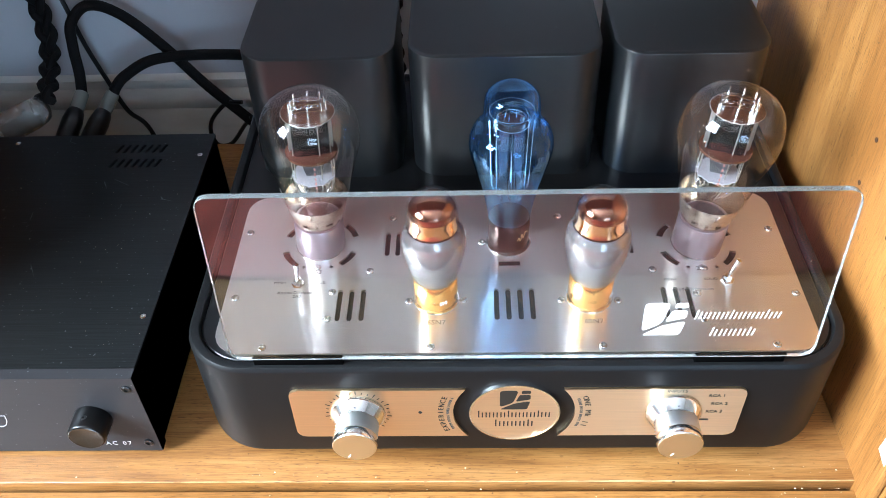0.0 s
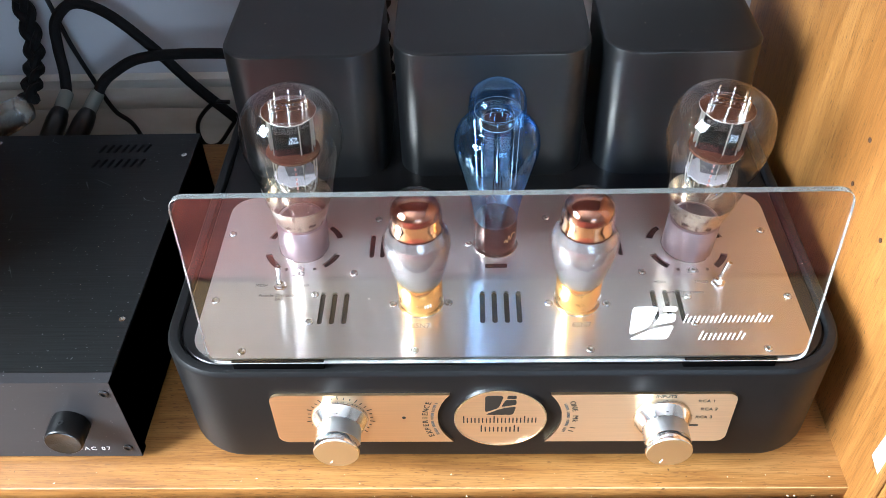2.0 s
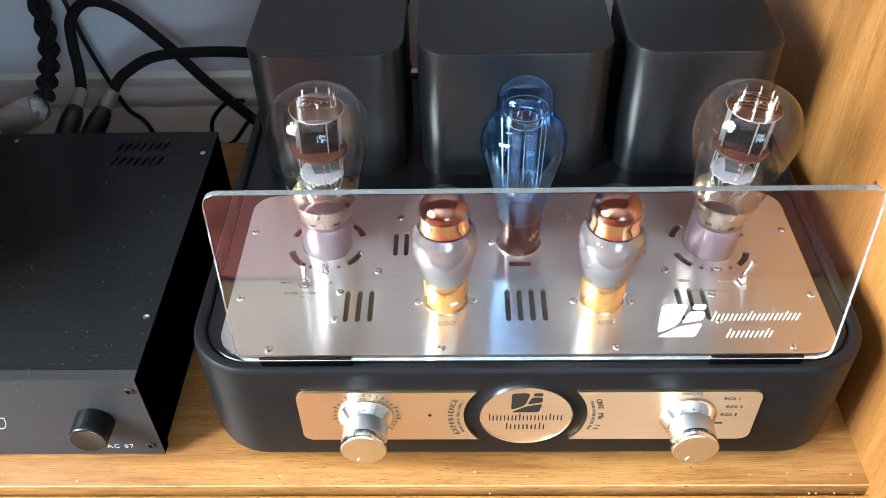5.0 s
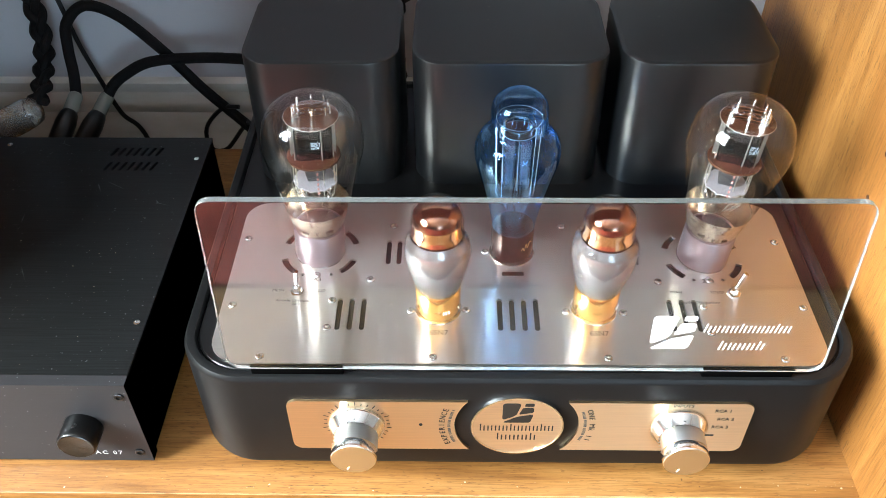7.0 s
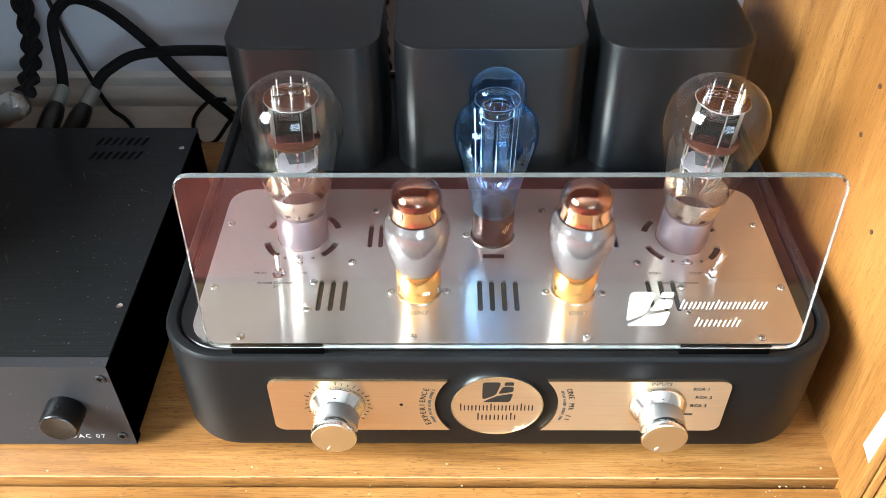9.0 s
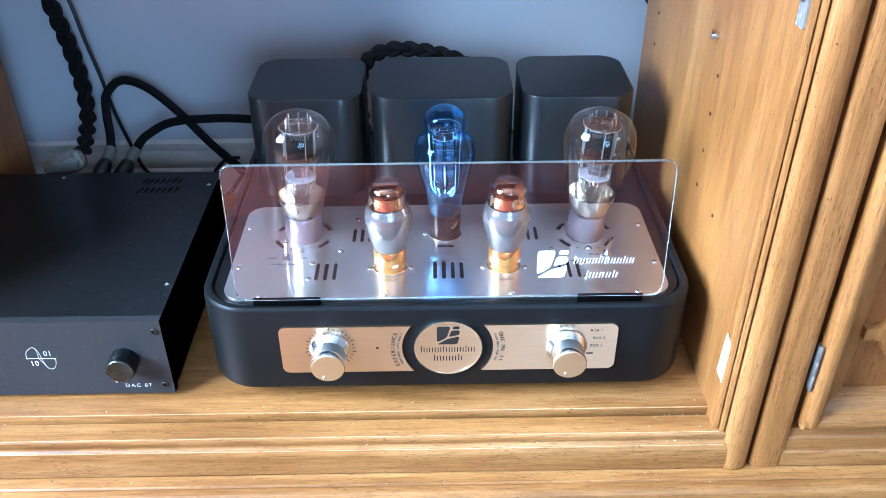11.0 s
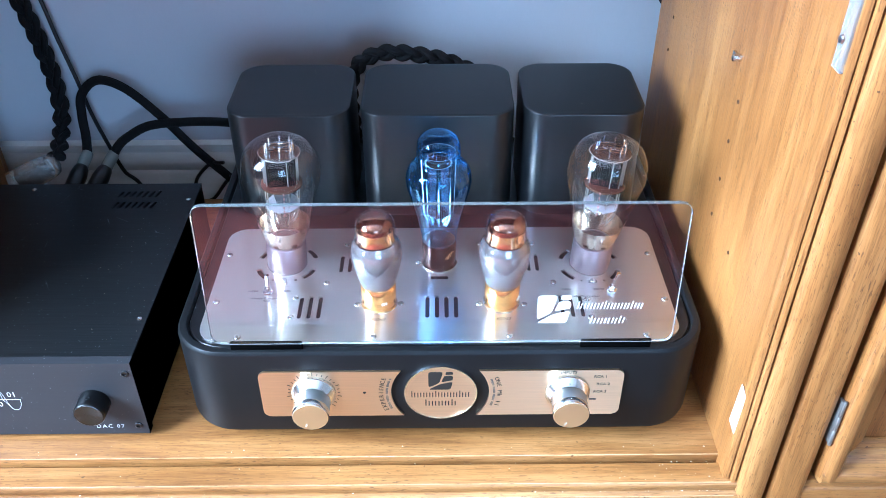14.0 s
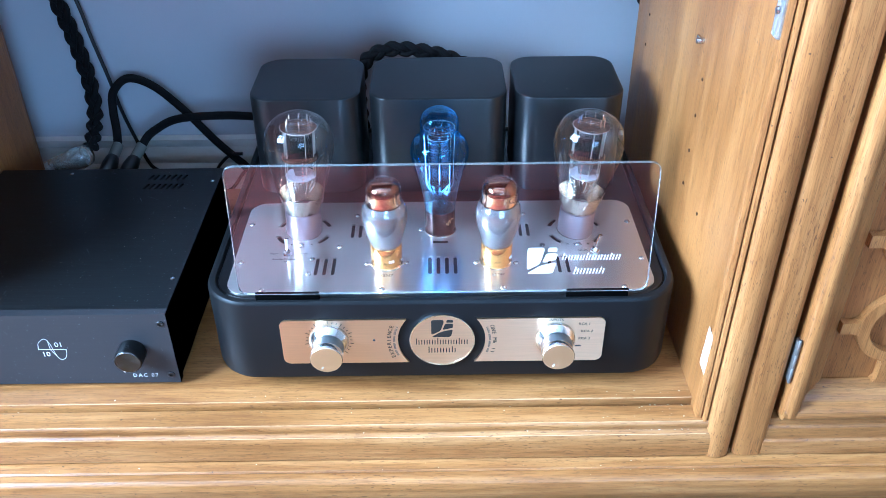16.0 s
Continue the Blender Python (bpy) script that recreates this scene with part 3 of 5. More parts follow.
def ring_with_bars(cx, cz, r, w, foot):
    """A carved ring with a flared bar to the bead and a flared bar down."""
    ring = sheet(disc(cx, cz, r, 48), [disc(cx, cz, r - w, 48)], 0.0, 0.0090)
    h, x1, z1 = w * 0.56, cx - r, cz - r
    bars = [sheet([(0.3655, cz - h), (x1 - 0.004, cz - h), (x1, cz - h * 1.35), (x1 + 0.004, cz - h * 2.4), (x1 + 0.007, cz), (x1 + 0.004, cz + h * 2.4), (x1, cz + h * 1.35), (x1 - 0.004, cz + h), (0.3655, cz + h)], [], 0.0, 0.0086),
            sheet([(cx - h * 1.5, foot), (cx + h * 1.5, foot), (cx + h, foot + 0.005), (cx + h, z1 - 0.004), (cx + h * 1.35, z1), (cx + h * 2.2, z1 + 0.003), (cx, z1 + 0.006), (cx - h * 2.2, z1 + 0.003), (cx - h * 1.35, z1), (cx - h, z1 - 0.004), (cx - h, foot + 0.005)], [], 0.0, 0.0086)]
    return upright(joined([ring] + bars), -0.0268)


for k in range(4):
    zc = 0.1022 + 0.0961 * k
    part("fretwork", ring_with_bars(0.4210, zc, 0.0395, 0.0112, 0.0352 if k == 0 else zc - 0.0580), wood_z, door, "carved ring and bars on the door panel")
hinge = part("hinge", box(0.3240, 0.3272, -0.0450, -0.0380, 0.048, 0.096, 0.0006), dull_steel, door, "narrow dull metal hinge")
part("hinge_pin", lathe([(0, 0.046), (0.0014, 0.0463), (0.0017, 0.0475), (0.0017, 0.0635), (0.0014, 0.0640), (0.0017, 0.0645), (0.0017, 0.0795), (0.0014, 0.0800), (0.0017, 0.0805), (0.0017, 0.0965), (0.0014, 0.098), (0, 0.0983)], 12, (0.3258, -0.0455, 0)), dull_steel, hinge)

# small things fixed to the side panel


def side_x(z):
    return CX1 + LEAN * z


label = thing("paper_label", (CX1, -0.030, 0.045), "torn white paper label on the cabinet's edge", "label")
part("sheet", upright(sheet([(0, 0.008), (0.0100, 0), (0.0115, 0.046), (0.0030, 0.054)], [], 0, 0.0006)), paper, label, local=True)
label.matrix_world = Matrix.Translation((CX1 - 0.0030, -0.0225, 0.045)) @ Matrix.Rotation(radians(-74), 4, "Z")
for y, z, dark in ((0.139, 0.3115, 0), (0.352, 0.297, 1)):
    peg = thing("shelf_peg", (side_x(z), y, z), "small dull metal shelf peg in the panel", "peg", "shelf pegs")
    part("pin", lathe([(0, -0.004), (0.0032, -0.004), (0.0032, 0.006), (0.0026, 0.0072), (0, 0.0075)], 16), dark_hole if dark else steel, peg, local=True)
    part("tongue", box(-0.0022, 0.0022, -0.0030, 0.011, 0.0015, 0.0040, 0.0006), dark_hole if dark else steel, peg, local=True)
    peg.matrix_world = Matrix.Translation((side_x(z), y, z)) @ Matrix.Rotation(radians(-90), 4, "Y")
for y, z in ((0.1235, 0.2790), (0.1255, 0.2405), (0.1260, 0.2020), (0.1265, 0.1640), (0.070, 0.162), (0.352, 0.262), (0.353, 0.225)):
    hole = thing("peg_hole", (side_x(z), y, z), "small dark peg hole in the wood", "hole", "peg holes")
    part("hole", lathe([(0.0015, -0.001), (0.0019, 0.0006), (0.0012, 0.0008), (0, 0.0002)], 12), hole_wood, hole, local=True)
    hole.matrix_world = Matrix.Translation((side_x(z), y, z)) @ Matrix.Rotation(radians(-90), 4, "Y")
catch = thing("door_catch", (CX1, -0.03, 0.378), "clear plastic catch plate screwed to the panel", "catch")
part("plate", profile_z(rounded([(0, 0), (0.003, 0), (0.003, 0.013), (0, 0.013)], 0.0008, 2), 0, 0.085), clear_plastic, catch, local=True)
part("screw", lathe([(0, 0.0), (0.003, 0.0), (0.0025, 0.0012), (0, 0.0015)], 16), steel, catch, local=True).matrix_local = Matrix.Translation((-0.001, 0.0065, 0.02)) @ Matrix.Rotation(radians(-90), 4, "Y")
catch.matrix_world = Matrix.Translation((CX1 - 0.0032, -0.0335, 0.378))

# wood crumbs and dust along the shelf's front edge
rnd = random.Random(4)
bm = bmesh.new()
for k in range(260):
    x = rnd.uniform(-0.5, 0.245)
    y, z = rnd.choice(((-0.0148, -0.0120), (rnd.uniform(-0.037, -0.018), -0.0086), (rnd.uniform(-0.012, 0.0), SHELF), (-0.0405, -0.0200), (rnd.uniform(-0.066, -0.046), -0.0555)))
    if rnd.random() < 0.45:
        x = 0.2490 - abs(rnd.gauss(0, 0.05))
    r = 0.00012 + 0.00055 * rnd.random() ** 6
    q = bmesh.ops.create_icosphere(bm, subdivisions=1, radius=r)["verts"]
    for v in q:
        v.co = Vector((v.co.x * rnd.uniform(0.8, 2.0), v.co.y, v.co.z * 0.7)) + Vector((x, y, z + r * 0.6))
tagged(new("wood_crumbs", mesh_from("wood_crumbs", bm, crumb)), "pale wood crumbs and dust along the shelf edge", "dust", kind="stuff")

# ---------------------------------------------------------------- the amplifier
AX = 0.2295
DECK = 0.1105
amp = thing("tube_amplifier", (0.0, 0.18, SHELF), "black tube amplifier with brushed steel deck on the shelf", "amplifier")
o0 = round_rect(-AX, AX, 0.002, 0.368, 0.046, 10)
body = [(grow(o0, -0.004), 0.0145), (grow(o0, -0.001), 0.016), (o0, 0.020), (o0, 0.1065), (grow(o0, -0.0006), 0.1085), (grow(o0, -0.0022), 0.1105), (grow(o0, -0.0045), 0.1112),
        (grow(o0, -0.0075), 0.1108), (grow(o0, -0.0085), 0.1095), (grow(o0, -0.0090), 0.1065), (grow(o0, -0.012), 0.1063)]
part("body", stack(body), black_coat, amp, "satin black metal body with rounded corners", smooth=30)
part("top_frame", stack([(grow(o0, -0.0102), 0.1065), (grow(o0, -0.0102), 0.1082), (grow(o0, -0.0110), 0.1088), (grow(o0, -0.0130), 0.1088)]), black_gloss, amp, "black inner top frame")
for sx in (-0.17, 0.17):
    for sy in (0.05, 0.32):
        part("foot", lathe([(0, SHELF), (0.017, SHELF), (0.019, SHELF + 0.003), (0.018, 0.0145), (0, 0.0145)], 24, (sx, sy, 0)), black_gloss, amp)

# deck with its slots
TUBE_A, TUBE_B = (-0.1440, 0.1270), (0.1420, 0.1232)
holes = []


def slot_hole(cx, cy, length, w=0.0037):
    return round_rect(cx - w / 2, cx + w / 2, cy - length / 2, cy + length / 2, w * 0.49, 4)


for cx in (-0.1240, -0.1155, -0.1070, -0.0108, -0.0023, 0.0062, 0.0147, 0.1092, 0.1180, 0.1268):
    holes.append(slot_hole(cx, 0.0630, 0.030))
for cx in (-0.0925, -0.0845, -0.0765, 0.0765, 0.0845, 0.0925):
    holes.append(slot_hole(cx, 0.1265, 0.026))


def arc_hole(cx, cy, r, a0, a1, w=0.0048, n=8):
    out = []
    for k in range(n + 1):
        a = radians(a0 + (a1 - a0) * k / n)
        out.append((cx + (r + w / 2) * math.cos(a), cy + (r + w / 2) * math.sin(a)))
    for k in range(n + 1):
        a = radians(a1 + (a0 - a1) * k / n)
        out.append((cx + (r - w / 2) * math.cos(a), cy + (r - w / 2) * math.sin(a)))
    return out


for cx, cy in (TUBE_A, TUBE_B):
    for a in (35, 145, 215, 325):
        holes.append(arc_hole(cx, cy, 0.0275, a - 17, a + 17))
    holes += [disc(cx - 0.0105, cy - 0.0250, 0.0014, 12), disc(cx + 0.0105, cy - 0.0250, 0.0014, 12)]
deck = part("deck_plate", sheet(round_rect(-0.2080, 0.2080, 0.0185, 0.1840, 0.018, 6), holes, DECK - 0.0018, DECK), plate_metal, amp, "brushed steel deck plate with ventilation slots")
# near-black sheet that paints the shade seen through the deck slots
part("deck_shade_sheet", box(-0.20, 0.20, 0.024, 0.180, 0.1066, 0.1070), dark_hole, amp)


def screw_mesh(r=0.0028):
    """A domed head in a fine dark gap, with a dark six-sided socket."""
    bm = lathe([(r * 1.10, 0.0001), (r * 1.02, 0.0001), (r, 0.0005), (r * 0.86, 0.0010), (r * 0.66, 0.0011), (r * 0.50, 0.0011)], 24)
    me = mesh_from("screw", joined([bm, lathe([(r * 0.52, 0.0011), (r * 0.46, 0.0003), (0, 0.0003)], 6)]), steel)
    me.materials.append(dull_steel)
    for f in me.polygons:
        d = math.hypot(f.center.x, f.center.y)
        f.material_index = 1 if d < r * 0.48 or d > r * 1.03 else 0
    return me


def add_screws(places, mesh, parent, z):
    for x, y in places:
        s = new("screw", mesh)
        s.parent = parent
        s.location = Vector((x, y, z)) - ORIGIN[parent]
        s.rotation_euler = (0, 0, x * 40)


smesh = screw_mesh()
add_screws([(-0.173, 0.024), (-0.057, 0.024), (0.060, 0.024), (0.177, 0.024), (-0.2005, 0.071), (0.2025, 0.071), (-0.2015, 0.141), (0.2005, 0.139), (-0.104, 0.097), (0.105, 0.096),
            (-0.0735, 0.066), (-0.0345, 0.067), (0.0355, 0.066), (0.0755, 0.065), (-0.020, 0.127), (0.0145, 0.127), (-0.043, 0.156), (0.040, 0.156), (-0.090, 0.156), (0.090, 0.156),
            (TUBE_A[0], TUBE_A[1] - 0.0255), (TUBE_B[0], TUBE_B[1] - 0.0255), (-0.1300, 0.0760), (0.1330, 0.0715), (-0.1310, 0.0500), (0.1330, 0.0470)], smesh, deck, DECK)


def laid(x, y, z=DECK + 0.0002):
    return pose(x, y, z)


for sx, tb in ((-1, TUBE_A), (1, TUBE_B)):
    cx = tb[0]
    letters("print", "2A3", 0.0056, laid(cx - 0.0005, 0.0965), soft_print, deck)
    letters("print", "MESH", 0.0036, laid(cx - 0.0260, 0.0855), soft_print, deck)
    letters("print", "SOLID", 0.0036, laid(cx + 0.0035, 0.0855), soft_print, deck)
    letters("print", "Anode Dissipation", 0.0040, laid(cx - 0.0115, 0.0755), soft_print, deck)
    letters("print", "2A3", 0.0038, laid(cx - 0.0115, 0.0718), soft_print, deck)
    # toggle switch
    tx, ty = (-0.1560, 0.084) if sx < 0 else (0.1570, 0.084)
    sw = part("toggle_switch", lathe([(0, 0), (0.0050, 0), (0.0050, 0.0012), (0.0042, 0.0016), (0.0032, 0.0016), (0.0032, 0.0048), (0.0026, 0.0056), (0, 0.0056)], 6, (tx, ty, DECK)), chrome, amp)
    lever = sweep([Vector((tx, ty, DECK + 0.004)), Vector((tx + 0.0010 * (2.2 if sx > 0 else 0.3), ty + 0.001, DECK + 0.010)), Vector((tx + 0.0024 * (2.2 if sx > 0 else 0.3), ty + 0.002, DECK + 0.0185))], lambda t: 0.0011 + 0.0009 * t, 10)
    part("lever", lever, chrome, sw)
for cx in (-0.054, 0.056):
    letters("print", "6SN7", 0.0060, laid(cx + 0.0005, 0.0456), soft_print, deck)
part("print_bar", sheet([(-0.008, 0.1015), (0.008, 0.1015), (0.008, 0.1055), (-0.008, 0.1055)], [], DECK + 0.0001, DECK + 0.0003), black_print, deck)

# transformer covers
CB0, CB1, CT = 0.2097, 0.3275, 0.2220
for x0, x1, r in ((-0.2062, -0.0858, 0.025), (-0.0760, 0.0745, 0.025), (0.0835, 0.2020, 0.025)):
    o = round_rect(x0, x1, CB0, CB1, r, 10)
    part("transformer_cover", stack([(o, 0.1068), (o, CT - 0.0016), (grow(o, -0.0004), CT - 0.0006), (grow(o, -0.0014), CT), (grow(o, -0.004), CT + 0.0002)]), cover_coat, amp, "satin black square transformer cover", smooth=30)

# face plates and badge
FY = 0.0022


def curved_face(x_out, x_in, flip):
    """A face plate with rounded outer corners and a side hollowed round the badge."""
    z0, z1, r = 0.0365, 0.0905, 0.007
    cz, rr = 0.0645, 0.0425
    pts = []
    for k in range(7):
        a = radians(180 + 90 * k / 6)
        pts.append((x_out + r + r * math.cos(a), z0 + r + r * math.sin(a)))
    cxb = 0.0
    for k in range(13):
        zz = z0 + (z1 - z0) * k / 12
        pts.append((cxb - math.sqrt(rr ** 2 - (zz - cz) ** 2), zz))
    for k in range(7):
        a = radians(90 + 90 * k / 6)
        pts.append((x_out + r + r * math.cos(a), z1 - r + r * math.sin(a)))
    if flip:
        pts = [(-x, z) for x, z in pts][::-1]
    return pts


for flip, xo in ((False, -0.1555), (True, -0.1575)):
    fp = part("face_plate", upright(sheet(curved_face(xo, 0, flip), [], 0.0, 0.0022), FY), face_metal, amp, "brushed copper-toned face plate")
    if not flip:
        left_face = fp
    else:
        right_face = fp
badge = part("badge", upright(sheet(disc(0.0005, 0.0645, 0.0310, 64), [], 0.0, 0.0024), FY), face_metal, amp, "round copper-toned badge")
part("badge_rim", upright(sheet(disc(0.0005, 0.0645, 0.0318, 64), [disc(0.0005, 0.0645, 0.0310, 64)], 0.0, 0.0030), FY), chrome, badge)


def emblem(cx, cz, s):
    """Leaf-like rounded square cut by two thin curves, as flat pieces."""
    out = []
    sq = rounded([(cx - s, cz - s), (cx + s * 0.80, cz - s), (cx + s, cz - s * 0.12), (cx - s * 0.05, cz - s * 0.38)], s * 0.2, 3)
    up = rounded([(cx - s, cz - s * 0.75), (cx - s * 0.12, cz - s * 0.25), (cx + s * 0.20, cz + s), (cx - s, cz + s)], s * 0.25, 3)
    rt = rounded([(cx + s * 0.04, cz - s * 0.15), (cx + s, cz + s * 0.08), (cx + s, cz + s * 0.56), (cx + s * 0.30, cz + s * 0.56)], s * 0.15, 3)
    dot = rounded([(cx + s * 0.38, cz + s * 0.70), (cx + s, cz + s * 0.70), (cx + s, cz + s), (cx + s * 0.44, cz + s)], s * 0.08, 2)
    return [sq, up, rt, dot]


def flat_pieces(outlines, y, t=0.0002):
    return upright(joined([sheet(o, [], 0.0, t) for o in outlines]), y)


def bar_word(x0, x1, z, h, n, lean=0.0):
    """A word as a row of plain thin upright bars."""
    out = []
    w = (x1 - x0) / n
    for i in range(n):
        for a, c in ((0.10, 0.27), (0.58, 0.75)):
            top = h * (0.85 if i % 4 == 0 and a < 0.5 else 0.5)
            out.append([[(x0 + (i + u) * w + lean * v, z + v) for u, v in ((a, -h / 2), (c, -h / 2), (c, top), (a, top))]])
    return out


part("emblem", flat_pieces(emblem(0.0005, 0.0795, 0.0105), -0.0003), black_print, badge)
for word in ((-0.0255, 0.0265, 0.0625, 0.0056, 10), (-0.0135, 0.0150, 0.0520, 0.0056, 5)):
    for piece in bar_word(*word):
        part("print_bar", upright(sheet(piece[0], piece[1:], 0.0, 0.0002), -0.0003), black_print, badge)


def up(x, z, spin=0.0, y=-0.0002):
    return Matrix.Translation((x, y, z)) @ Matrix.Rotation(radians(90), 4, "X") @ Matrix.Rotation(radians(spin), 4, "Z")




def round_badge(text, radius, start, end, size, mat, face):
    """Lettering on an arc round the badge, letter by letter."""
    for i, ch in enumerate(text):
        if ch != " ":
            a = start + (end - start) * i / (len(text) - 1)
            letters("print", ch, size, up(radius * math.cos(radians(a)), 0.0645 + radius * math.sin(radians(a)), a - 90), mat, face)


def round_bars(radius, start, end, n, face):
    bars = []
    for i in range(n):
        if i % 7 == 6:
            continue
        a = radians(start + (end - start) * i / (n - 1))
        c, v = math.cos(a), math.sin(a)
        bars.append([(radius * c + p * c - q * v, 0.0645 + radius * v + p * v + q * c) for p, q in ((-0.0010, -0.0003), (0.0010, -0.0003), (0.0010, 0.0003), (-0.0010, 0.0003))])
    part("print_bar", flat_pieces(bars, -0.0002), soft_print, face, "row of tiny unreadable print")


round_badge("EXPERIENCE", 0.0510, 203, 160, 0.0056, black_print, left_face)
round_bars(0.0462, 203, 158, 29, left_face)
round_badge("ONE Mk II", 0.0515, 19, -17, 0.0056, black_print, right_face)
round_bars(0.0468, 20, -19, 25, right_face)
for txt, x, z in (("RCA 1", 0.1375, 0.0830), ("RCA 2", 0.1405, 0.0740), ("RCA 3", 0.1385, 0.0650)):
    letters("print", txt, 0.0042, up(x, z), black_print, right_face)
part("print_bar", flat_pieces([[(0.1300, 0.0550), (0.1360, 0.0550), (0.1360, 0.0566), (0.1300, 0.0566)]], -0.0002), soft_print, right_face)
letters("print", "INPUTS", 0.0042, up(0.1100, 0.0882), black_print, right_face)
part("indicator_led", lathe([(0, 0.0006), (0.0010, 0.0005), (0.0013, 0.0002), (0.0013, -0.001)], 16, (-0.0655, FY - 0.0022, 0.0655), "y"), dark_steel, left_face)

knurl_metal = material("knurled_aluminium", (0.80, 0.81, 0.83), 0.30, 1.0)
turned_metal = material("turned_bright_aluminium", (0.76, 0.77, 0.79), 0.16, 1.0)
knob_face = material("copper_toned_knob_cap", (0.93, 0.74, 0.50), 0.34, 1.0)
for kx, fp in ((-0.1090, left_face), (0.1100, right_face)):
    kz = 0.0665
    knob = part("knob", lathe([(0, 0.0004), (0.0192, 0.0004), (0.0192, 0.0016), (0.0186, 0.0019), (0.0193, 0.0022), (0.0193, 0.0036), (0.0188, 0.0044), (0.0152, 0.0098), (0.0147, 0.0103)], 64, (kx, 0.0002, kz), "y"), turned_metal, amp, "round silver knob with a flared skirt")
    # barrel with a diamond knurl of small raised lozenges
    bm = bmesh.new()
    n, rows = 52, 9
    rings = []
    for j in range(rows + 1):
        yy = -0.0100 - 0.0118 * j / rows
        rings.append([bm.verts.new((kx + r * math.cos(a), yy, kz + r * math.sin(a))) for r, a in ((0.0138 + 0.0015 * ((i + j) % 2), 2 * math.pi * i / n) for i in range(n))])
    for a, c in zip(rings, rings[1:]):
        for i in range(n):
            bm.faces.new((a[i], a[(i + 1) % n], c[(i + 1) % n], c[i]))
    part("barrel", bm, knurl_metal, knob, "knurled aluminium barrel", smooth=5)
    part("collar", lathe([(0.0146, 0.0216), (0.0152, 0.0220), (0.0154, 0.0226), (0.0154, 0.0284), (0.0150, 0.0290)], 64, (kx, 0, kz), "y"), turned_metal, knob)
    part("cap", lathe([(0.0150, 0.0289), (0.0146, 0.0293), (0, 0.0293)], 64, (kx, 0, kz), "y"), knob_face, knob, "copper-toned knob cap")
    part("pointer", upright(sheet([(kx - 0.0052, kz - 0.0110), (kx - 0.0047, kz - 0.0114), (kx - 0.0029, kz - 0.0083), (kx - 0.0033, kz - 0.0080)], [], 0, 0.0002), -0.0294), white_print, knob, "fine pale pointer line")
    part("mark", lathe([(0, 0.0), (0.0011, 0.0), (0.0011, 0.0004), (0, 0.0005)], 12, (kx, -0.0075, kz + 0.0158)), black_print, knob)
    # scale ticks
    if kx < 0:
        ticks = []
        for i in range(25):
            a = radians(-45 + 270 * i / 24)
            c, s = math.cos(a), math.sin(a)
            r0, r1, w = 0.0205, 0.0240 if i % 3 == 0 else 0.0225, 0.0003
            ticks.append([(kx + r0 * c + w * s, kz + r0 * s - w * c), (kx + r1 * c + w * s, kz + r1 * s - w * c), (kx + r1 * c - w * s, kz + r1 * s + w * c), (kx + r0 * c - w * s, kz + r0 * s + w * c)])
        part("scale", flat_pieces(ticks, -0.0003), black_print, fp)

# ---------------------------------------------------------------- acrylic guard in front of the tubes
guard = thing("acrylic_guard", (0.002, 0.006, 0.111), "clear acrylic guard panel standing on the amplifier", "guard")
GL = math.atan2(0.014, 0.130)
bm = stack([(rounded([(-0.1900, 0.0), (0.1930, 0.0), (0.1930, 0.1295), (-0.1900, 0.1295)], 0.009, 5), 0.0), (rounded([(-0.1900, 0.0), (0.1930, 0.0), (0.1930, 0.1295), (-0.1900, 0.1295)], 0.009, 5), 0.0050)])
bmesh.ops.bevel(bm, geom=[e for e in bm.edges if abs(e.verts[0].co.z - e.verts[1].co.z) < 1e-6], offset=0.0003, segments=1, affect="EDGES")
GM = Matrix.Translation((0.0005, 0.0045, 0.1190)) @ Matrix.Rotation(-GL, 4, "X") @ Matrix(((1, 0, 0, 0), (0, 0, 1, 0), (0, 1, 0, 0), (0, 0, 0, 1)))
bm.transform(GM)
panel = part("panel", bm, acrylic, guard, smooth=20)
panel.data.materials.append(acrylic_edge)
flat_way = (GM.to_3x3() @ Vector((0, 0, 1))).normalized()
for f in panel.data.polygons:
    f.material_index = 1 if abs(f.normal.dot(flat_way)) < 0.9 else 0
panel.visible_shadow = False


def on_guard(outlines, t=0.0002):
    bm = joined([sheet(o, [], 0.0, t) for o in outlines])
    bm.transform(GM @ Matrix.Translation((0, 0, -0.0004)))
    return bm


part("emblem", on_guard(emblem(0.0925, 0.0335, 0.0135)), white_print, guard)


for word in ((0.1110, 0.1655, 0.0365, 0.0052, 10), (0.1225, 0.1520, 0.0220, 0.0052, 5)):
    for piece in bar_word(*word, 0.22):
        bm = sheet(piece[0], piece[1:], 0.0, 0.0002)
        bm.transform(GM @ Matrix.Translation((0, 0, -0.0004)))
        part("print_bar", bm, white_print, guard)
for x0, x1 in ((-0.1755, -0.1150), (0.1180, 0.1770)):
    part("holder", box(x0, x1, 0.0062, 0.0106, 0.1108, 0.1194, 0.0008), holder_black, guard, "black holder strip")

# ---------------------------------------------------------------- vacuum tubes


